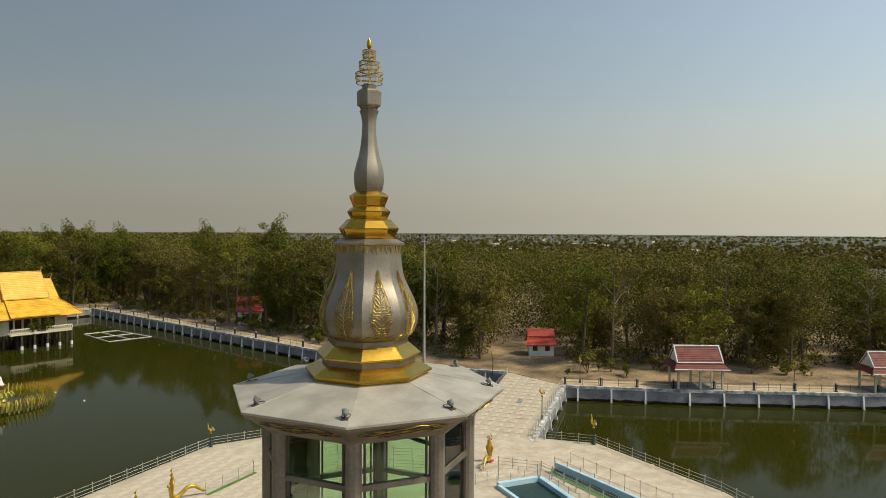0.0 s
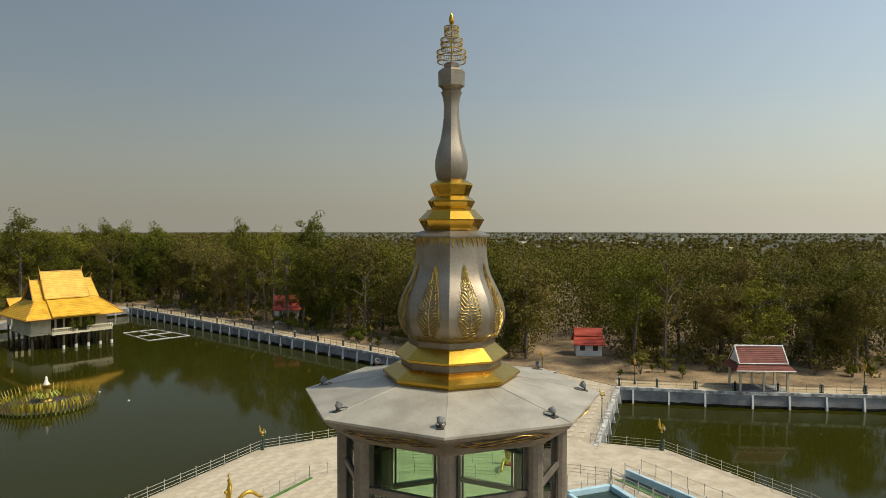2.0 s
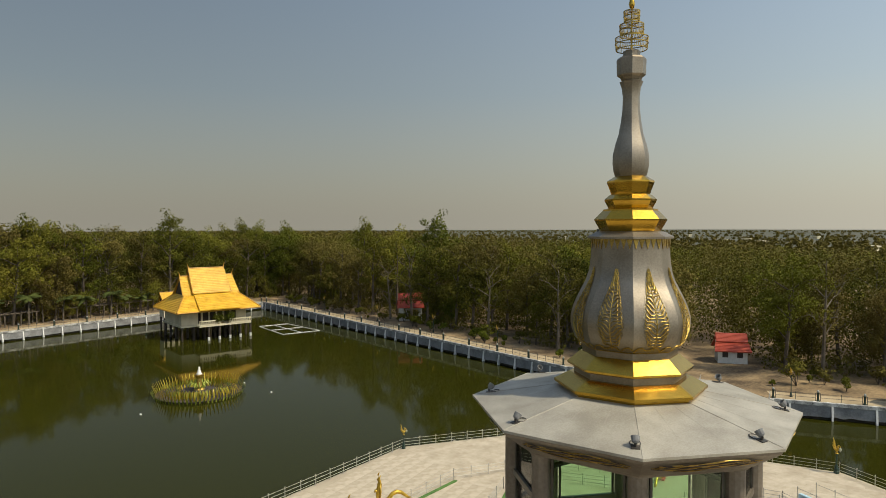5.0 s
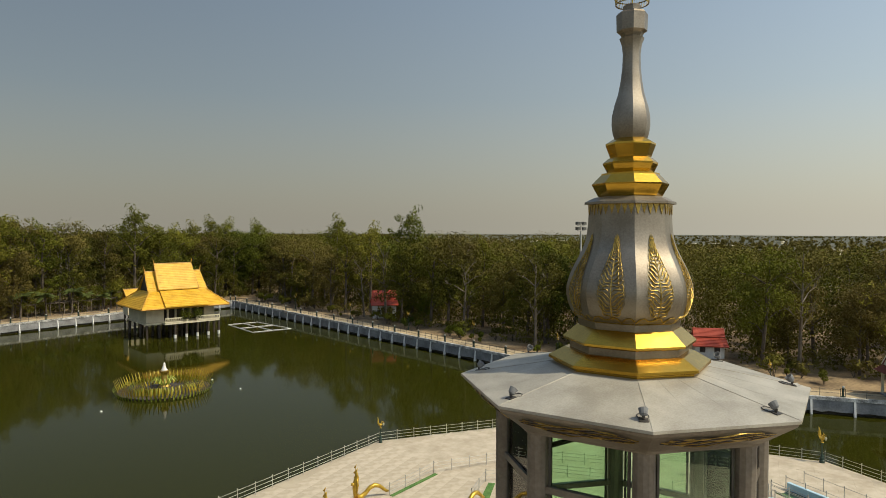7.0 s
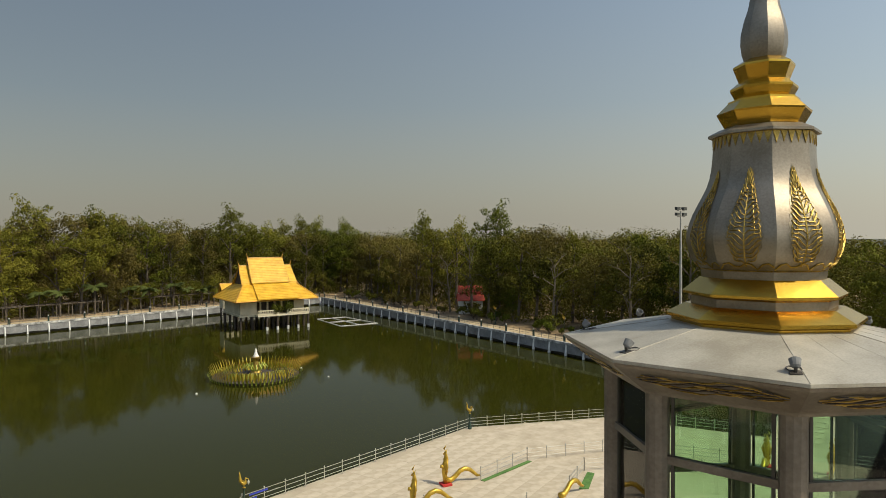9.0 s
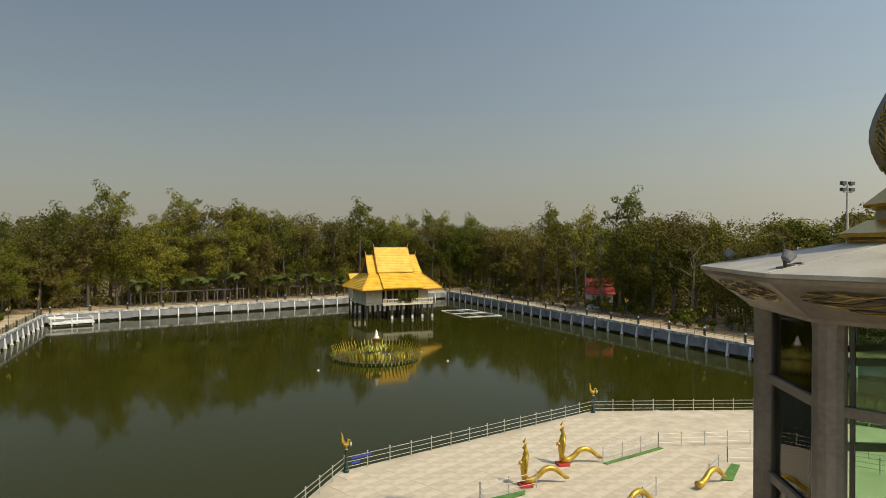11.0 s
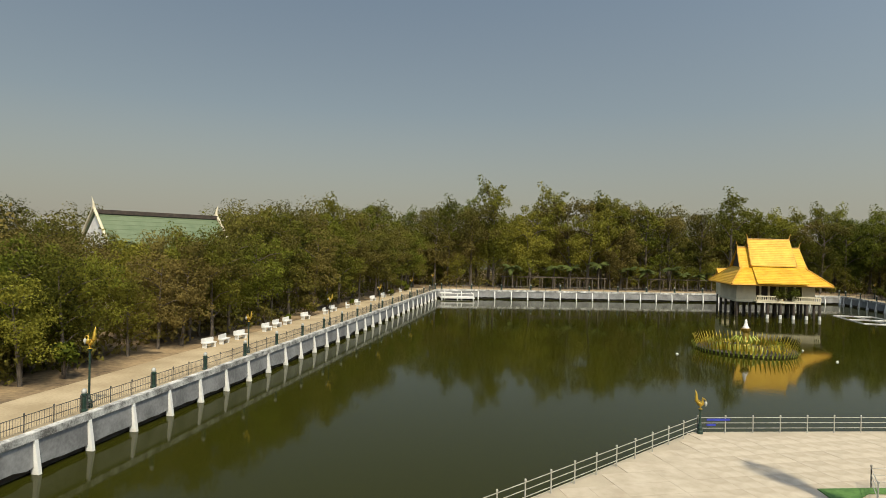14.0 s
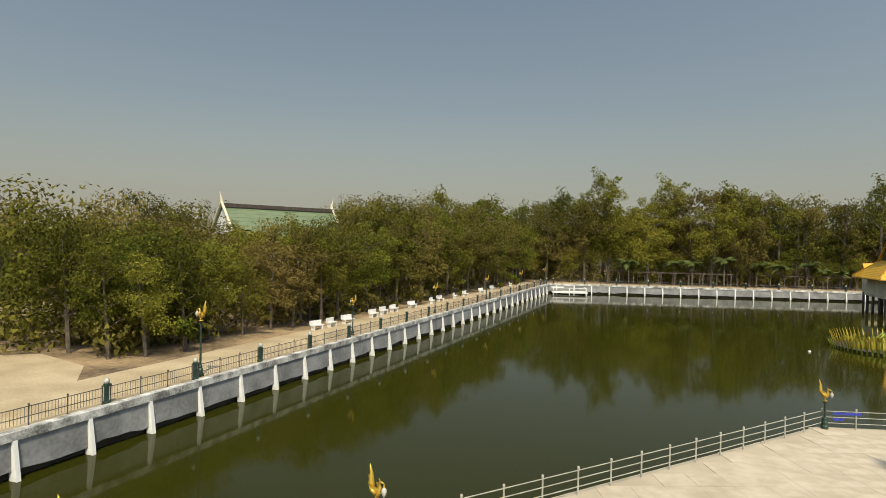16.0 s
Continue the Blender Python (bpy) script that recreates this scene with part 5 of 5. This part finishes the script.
def along_north(r, lo, hi, near, spread):
    x = r.uniform(lo, hi)
    return x, 141.3 + 0.31 * x + near + abs(r.gauss(0, spread))


def along_east(r, lo, hi, near, spread):
    y = r.uniform(lo, hi)
    return 47.9 - 0.045 * y + near + abs(r.gauss(0, spread)), y


def along_south(r, lo, hi, near, spread):
    f, d = r.uniform(lo, hi), near + abs(r.gauss(0, spread))
    return 56 + 52 * f + 0.78 * d, 21 - 66 * f + 0.62 * d


scatter(26, lambda r: (-54.6 - r.uniform(0, 2.4), r.uniform(12, 130)), 3.2, [0, 3, 0, 2], 0.82, 1.14)
scatter(54, lambda r: (-56.0 - abs(r.gauss(0, 13)), r.uniform(4, 145)), 3.1, [0, 2, 2, 3, 3, 0], 1.0, 1.36)
scatter(58, lambda r: along_north(r, -66, 58, 8, 9), 3.8, [0, 1, 2, 3, 5, 5, 0, 3, 1, 3, 4], 1.25, 1.7)
scatter(54, lambda r: along_east(r, 38, 165, 8, 11), 3.7, [0, 1, 1, 3, 0, 2, 4, 0, 3, 5], 1.0, 1.5)
scatter(38, lambda r: along_south(r, -0.25, 1, 8, 9), 3.8, [0, 1, 3, 4, 0, 1, 0, 3], 0.95, 1.4)

# tall trees that rise over their neighbours
for k, x, y, s in ((5, -26.5, 150, 1.66), (1, -13.5, 153, 1.76), (1, -6.5, 154, 1.72), (5, -62, 148, 1.25), (5, 60, 131, 1.38), (3, 69, 96, 1.4), (5, -60.5, 92, 1.08), (3, -57.5, 66, 1.2), (0, -58.5, 74, 1.3), (3, 66, 118, 1.4), (5, 52, 113, 1.15), (3, -57.8, 27.5, 1.2), (0, -58.6, 33.5, 1.2), (2, -60.5, 24.5, 1.25)):
    placed.append((x, y))
    plant(k, x, y, s)

# lower trees filling in under the tall ones
scatter(12, lambda r: (-54.2 - r.uniform(0, 6), r.uniform(20, 56)), 2.3, [2, 0, 2, 3], 0.95, 1.15)
scatter(28, lambda r: along_north(r, -62, 55, 7, 6), 2.4, [2, 0, 2, 3], 0.5, 0.85)
scatter(16, lambda r: along_east(r, 50, 160, 9, 9), 2.6, [2, 0, 2], 0.45, 0.8)
scatter(16, lambda r: along_south(r, -0.2, 1, 9, 7), 2.6, [2, 0, 3], 0.45, 0.85)


# saplings and shrubs on the bare soil
def shrub(seed, r, mat):
    rg = random.Random(seed)
    t = new("shrub")
    bm = B()
    tips = []
    for i in range(6):
        e = Vector((rg.uniform(-1, 1) * r * 0.6, rg.uniform(-1, 1) * r * 0.6, r * rg.uniform(0.7, 1.7)))
        tube(bm, [(0, 0, -0.05), e * 0.5, e], [0.05, 0.035, 0.01], 4)
        tips.append(e)
    part("stem", bm, M_BARK, t)
    verts, faces = [], []
    for e in tips:
        leaf_quads(verts, faces, e, r * 0.5, 60, 0.17, rg)
    me = bpy.data.meshes.new("crown")
    me.from_pydata([tuple(v) for v in verts], [], faces)
    me.materials.append(mat)
    c = new("crown", me)
    c.parent = t
    return tagged(t, "small dusty shrub on bare soil", "shrub", "shrubs")


sh = [shrub(11, 1.0, M_LEAF2), shrub(12, 1.4, M_LEAF), shrub(13, 0.7, M_LEAF2)]
spots = [(51.2, 98.0), (52.6, 97.0), (54.0, 96.6), (50.6, 99.4), (53.2, 97.8), (55.6, 96.6)]
for _ in range(40):
    spots.append(along_east(rt, 48, 150, 4, 3))
for _ in range(12):
    spots.append((-53.6 + rt.uniform(-2.0, 0.3), rt.uniform(25, 120)))
for _ in range(26):
    spots.append(along_south(rt, 0, 1, 1, 5))
for i, (x, y) in enumerate(spots):
    s = rt.uniform(0.6, 1.3)
    if i < 3:
        sh[i].matrix_basis = pose(x, y, 0)
    else:
        c = copy_thing(sh[i % 3], pose(x, y, 0, 0, 0, rt.uniform(0, 360)))
        c.scale = (s, s, s)


# low undergrowth between the trunks
ru = random.Random(5)
verts, faces = [], []
for x, y in list(placed):
    for _ in range(5):
        c = Vector((x + ru.uniform(-3, 3), y + ru.uniform(-3, 3), 0))
        if dist_edge((c.x, c.y), BANK) > (8.4 if x < -44 else 7.6) and not too_close(c.x, c.y):
            c.z = ru.uniform(0.4, 2.2)
            leaf_quads(verts, faces, c, ru.uniform(0.8, 1.9), 34, 0.27, ru)
tries = 0
while tries < 1900:
    tries += 1
    x, y = ru.uniform(-78, 105), ru.uniform(-20, 185)
    d = dist_edge((x, y), BANK)
    if inside((x, y), BANK) or not (10.5 < d < 24) or too_close(x, y) or (x > 48 and y < 46 and d < 12.5) or (x < -44 and d < 10.5):
        continue
    leaf_quads(verts, faces, Vector((x, y, ru.uniform(0.5, 3.4))), ru.uniform(1.0, 2.0), 42, 0.27, ru)
me = bpy.data.meshes.new("undergrowth")
me.from_pydata([tuple(v) for v in verts], [], faces)
me.materials.append(M_LEAF)
tagged(new("undergrowth", me), "dusty undergrowth between the tree trunks", "undergrowth", kind="stuff")

# palms behind the far wall
def palm(seed, h):
    rg = random.Random(seed)
    t = tagged(new("palm_tree"), "coconut palm with drooping fronds behind the far wall", "palm tree", "palms")
    bm = B()
    tube(bm, [(0, 0, -0.1), (0.15, 0.1, h * 0.5), (0.4, 0.1, h)], [0.2, 0.15, 0.12], 7)
    part("trunk", bm, M_BARK, t)
    for i in range(15):
        a = i * 2.399
        up = rg.uniform(0.1, 1.0)
        verts, faces = [], []
        prev = None
        L = rg.uniform(2.4, 3.1)
        for j in range(9):
            s = j / 8
            r = L * s
            z = h + up * r * 0.8 - 0.34 * r * r * (0.6 + 0.2 * (1 - up))
            p = Vector((0.4 + math.cos(a) * r * 0.95, 0.1 + math.sin(a) * r * 0.95, z))
            if prev is not None:
                side = Vector((-math.sin(a), math.cos(a), 0))
                for q in (-1, 1):
                    k = len(verts)
                    w = 0.62 * math.sin(math.pi * min(1, 0.15 + s * 0.85)) + 0.06
                    verts += [prev, p, p.lerp(prev, -0.3) + side * q * w - Vector((0, 0, w * 0.5)), prev.lerp(p, 0.35) + side * q * w - Vector((0, 0, w * 0.55))]
                    faces.append((k, k + 1, k + 2, k + 3))
            prev = p
        me = bpy.data.meshes.new("frond")
        me.from_pydata([tuple(v) for v in verts], [], faces)
        me.materials.append(M_PALM)
        f = new("frond", me)
        f.parent = t
    return t


p0 = palm(3, 5.2)
p0.matrix_basis = pose(2, 148.5, 0)
for x, y in ((-3, 147), (5.5, 150.5), (8.5, 150), (-8, 145.5), (-21, 141.5), (-25, 141), (11, 153.5), (-14.5, 143.5), (-34, 137)):
    c = copy_thing(p0, pose(x, y, 0, 0, 0, rt.uniform(0, 360)))
    k = rt.uniform(0.7, 1.15)
    c.scale = (k, k, k)


# ---- far woods: one mass of crowns out to the horizon ----
def far_woods(name, n, zone, size, per, hgt, mat, label):
    rg = random.Random(99)
    verts, faces = [], []
    for _ in range(n):
        x, y, s = zone(rg)
        if inside((x, y), NEARLAND) and dist_edge((x, y), BANK) < 20:
            continue
        h = hgt * rg.uniform(0.55, 1.22) * s
        for _ in range(3):
            c = Vector((x + rg.uniform(-2, 2) * s, y + rg.uniform(-2, 2) * s, h * rg.uniform(0.45, 0.85)))
            leaf_quads(verts, faces, c, 3.0 * s, per, size * s, rg, 0.9)
    me = bpy.data.meshes.new(name)
    me.from_pydata([tuple(v) for v in verts], [], faces)
    me.materials.append(mat)
    return tagged(new(name, me), label, "woods", kind="stuff")


def zone_mid(rg):
    a = rg.uniform(-1.35, 1.75)
    if a > 0.62:
        # towards the open plain the woods end sooner
        r = 150 + (150 + 25 * math.sin(a * 17)) * rg.random()
        return (r * math.sin(a), 60 + r * math.cos(a), 1.0)
    r = 150 + 330 * rg.random() ** 1.1
    return (r * math.sin(a), 60 + r * math.cos(a), 1.3 if a > -0.35 else 0.85)


def zone_far(rg):
    a = rg.uniform(-1.3, 1.7)
    if a > 0.62:
        # hedge lines between open fields
        r = rg.choice((430, 520, 650, 820, 1050, 1400, 1900, 2600, 2700, 3300)) * (1 + 0.06 * math.sin(a * 9) + 0.03 * math.sin(a * 41)) + rg.gauss(0, 16)
        return (r * math.sin(a), 60 + r * math.cos(a), rg.uniform(0.6, 1.0))
    r = 450 + 2300 * rg.random() ** 1.6
    return (r * math.sin(a), 60 + r * math.cos(a), 1.3)


def zone_near(rg):
    while True:
        x, y = rg.uniform(-135, 210), rg.uniform(-60, 255)
        d = dist_edge((x, y), BANK)
        if not inside((x, y), BANK) and 17 < d < 75 and not too_close(x, y) and not (x < -62 and 55 < y < 95):
            return x, y, 1.15


def woods_near(n):
    rg = random.Random(77)
    verts, faces = [], []
    for _ in range(n):
        x, y, s = zone_near(rg)
        h = rg.uniform(11.5, 19.0) if y > 60 else rg.uniform(10.0, 16.5)
        west = x < -44
        if west:
            h *= min(1.0, 0.68 + 0.004 * max(0.0, y))
        if west and abs((x + 18) * 0.8 + (y + 10) * 0.6) < 10:
            h = min(h, 8.5)
        for z in (0.15, 0.35, 0.55, 0.75, 0.9):
            c = Vector((x + rg.uniform(-1.8, 1.8), y + rg.uniform(-1.8, 1.8), h * z))
            leaf_quads(verts, faces, c, rg.uniform(1.8, 2.9), 95, 0.24, rg, 0.9)
    me = bpy.data.meshes.new("near_woods")
    me.from_pydata([tuple(v) for v in verts], [], faces)
    me.materials.append(M_LEAF)
    return tagged(new("near_woods", me), "dense dusty woods behind the first rows of trees", "woods", kind="stuff")


woods_near(1900)
far_woods("far_woods", 2300, zone_mid, 0.46, 46, 11.5, M_LEAF, "dense dusty olive woods behind the ponds")
far_woods("distant_tree_belts", 9500, zone_far, 2.1, 9, 6.5, M_LEAF, "scattered tree belts on the hazy plain")
# far village houses
bm = B()
for i in range(12):
    a = rng.uniform(0.7, 1.35)
    r = rng.uniform(480, 1500)
    x, y = r * math.sin(a), 60 + r * math.cos(a)
    box(bm, x - 5, y - 4, 0, x + 5, y + 4, 3.2)
    box(bm, x - 6, y - 5, 3.2, x + 6, y + 5, 4.4)
tagged(part("far_houses", bm, M_CREAM), "tiny pale village houses far out on the plain", "houses", kind="stuff")

# ---- paving slabs, nearest stretch as pieces ----
SL = 1.25
bm = B()
g = 0.003
prism(bm, [(-SL / 2 + g, -SL / 2 + g), (SL / 2 - g, -SL / 2 + g), (SL / 2 - g, SL / 2 - g), (-SL / 2 + g, SL / 2 - g)], -0.06, 0.0)
me_slab = mesh_of(bm, "paving_slab", M_PAVE)
rest_v, rest_f = [], []
ang = radians(25)
count = 0
for i in range(-46, 47):
    for j in range(-46, 47):
        x, y = i * SL, j * SL
        p = (x * math.cos(ang) - y * math.sin(ang), x * math.sin(ang) + y * math.cos(ang))
        if inside(p, ISLAND) and dist_edge(p, ISLAND) > 0.7 and p[1] > -30:
            ok = p[1] > 11 and -14 < p[0] < 8
            dz = rng.uniform(-0.004, 0.004)
            if ok and count < 290:
                count += 1
                share("paving_slab", me_slab, plaza, pose(p[0], p[1], dz, 0, 0, 25))
            else:
                k = len(rest_v)
                for a, b, z in ((-1, -1, -0.06), (1, -1, -0.06), (1, 1, -0.06), (-1, 1, -0.06), (-1, -1, dz), (1, -1, dz), (1, 1, dz), (-1, 1, dz)):
                    q = Vector((a * (SL / 2 - g), b * (SL / 2 - g), 0))
                    q.rotate(Euler((0, 0, ang)))
                    rest_v.append((p[0] + q.x, p[1] + q.y, z))
                rest_f += [tuple(k + u for u in f) for f in ((4, 5, 6, 7), (0, 1, 5, 4), (1, 2, 6, 5), (2, 3, 7, 6), (3, 0, 4, 7))]
me = bpy.data.meshes.new("paving_rest")
me.from_pydata(rest_v, [], rest_f)
me.materials.append(M_PAVE)
ob = new("paving_rest", me)
ob.parent = plaza
tagged(ob, "pale stone paving", kind="stuff")
bm = B()
prism(bm, ISLAND, -0.055, -0.02)
part("paving_bed", bm, M_JOINT, plaza)
bm = B()
prism(bm, CAUSEWAY, -0.065, -0.03)
part("paving_bed", bm, M_JOINT, cause)
u = (Vector(CAUSEWAY[1]) - Vector(CAUSEWAY[0])).normalized()
w = Vector((-u.y, u.x))
for i in range(16):
    for j in range(7):
        c = Vector(CAUSEWAY[0]) + u * (0.9 + i * 1.7) + w * (0.7 + j * 1.25)
        if inside(tuple(c), CAUSEWAY) and dist_edge(tuple(c), CAUSEWAY) > 0.4:
            share("paving_slab", me_slab, cause, pose(c.x, c.y, rng.uniform(-0.004, 0.004), 0, 0, math.degrees(math.atan2(u.y, u.x))) @ Matrix.Diagonal((0.84, 0.62, 1, 1)))
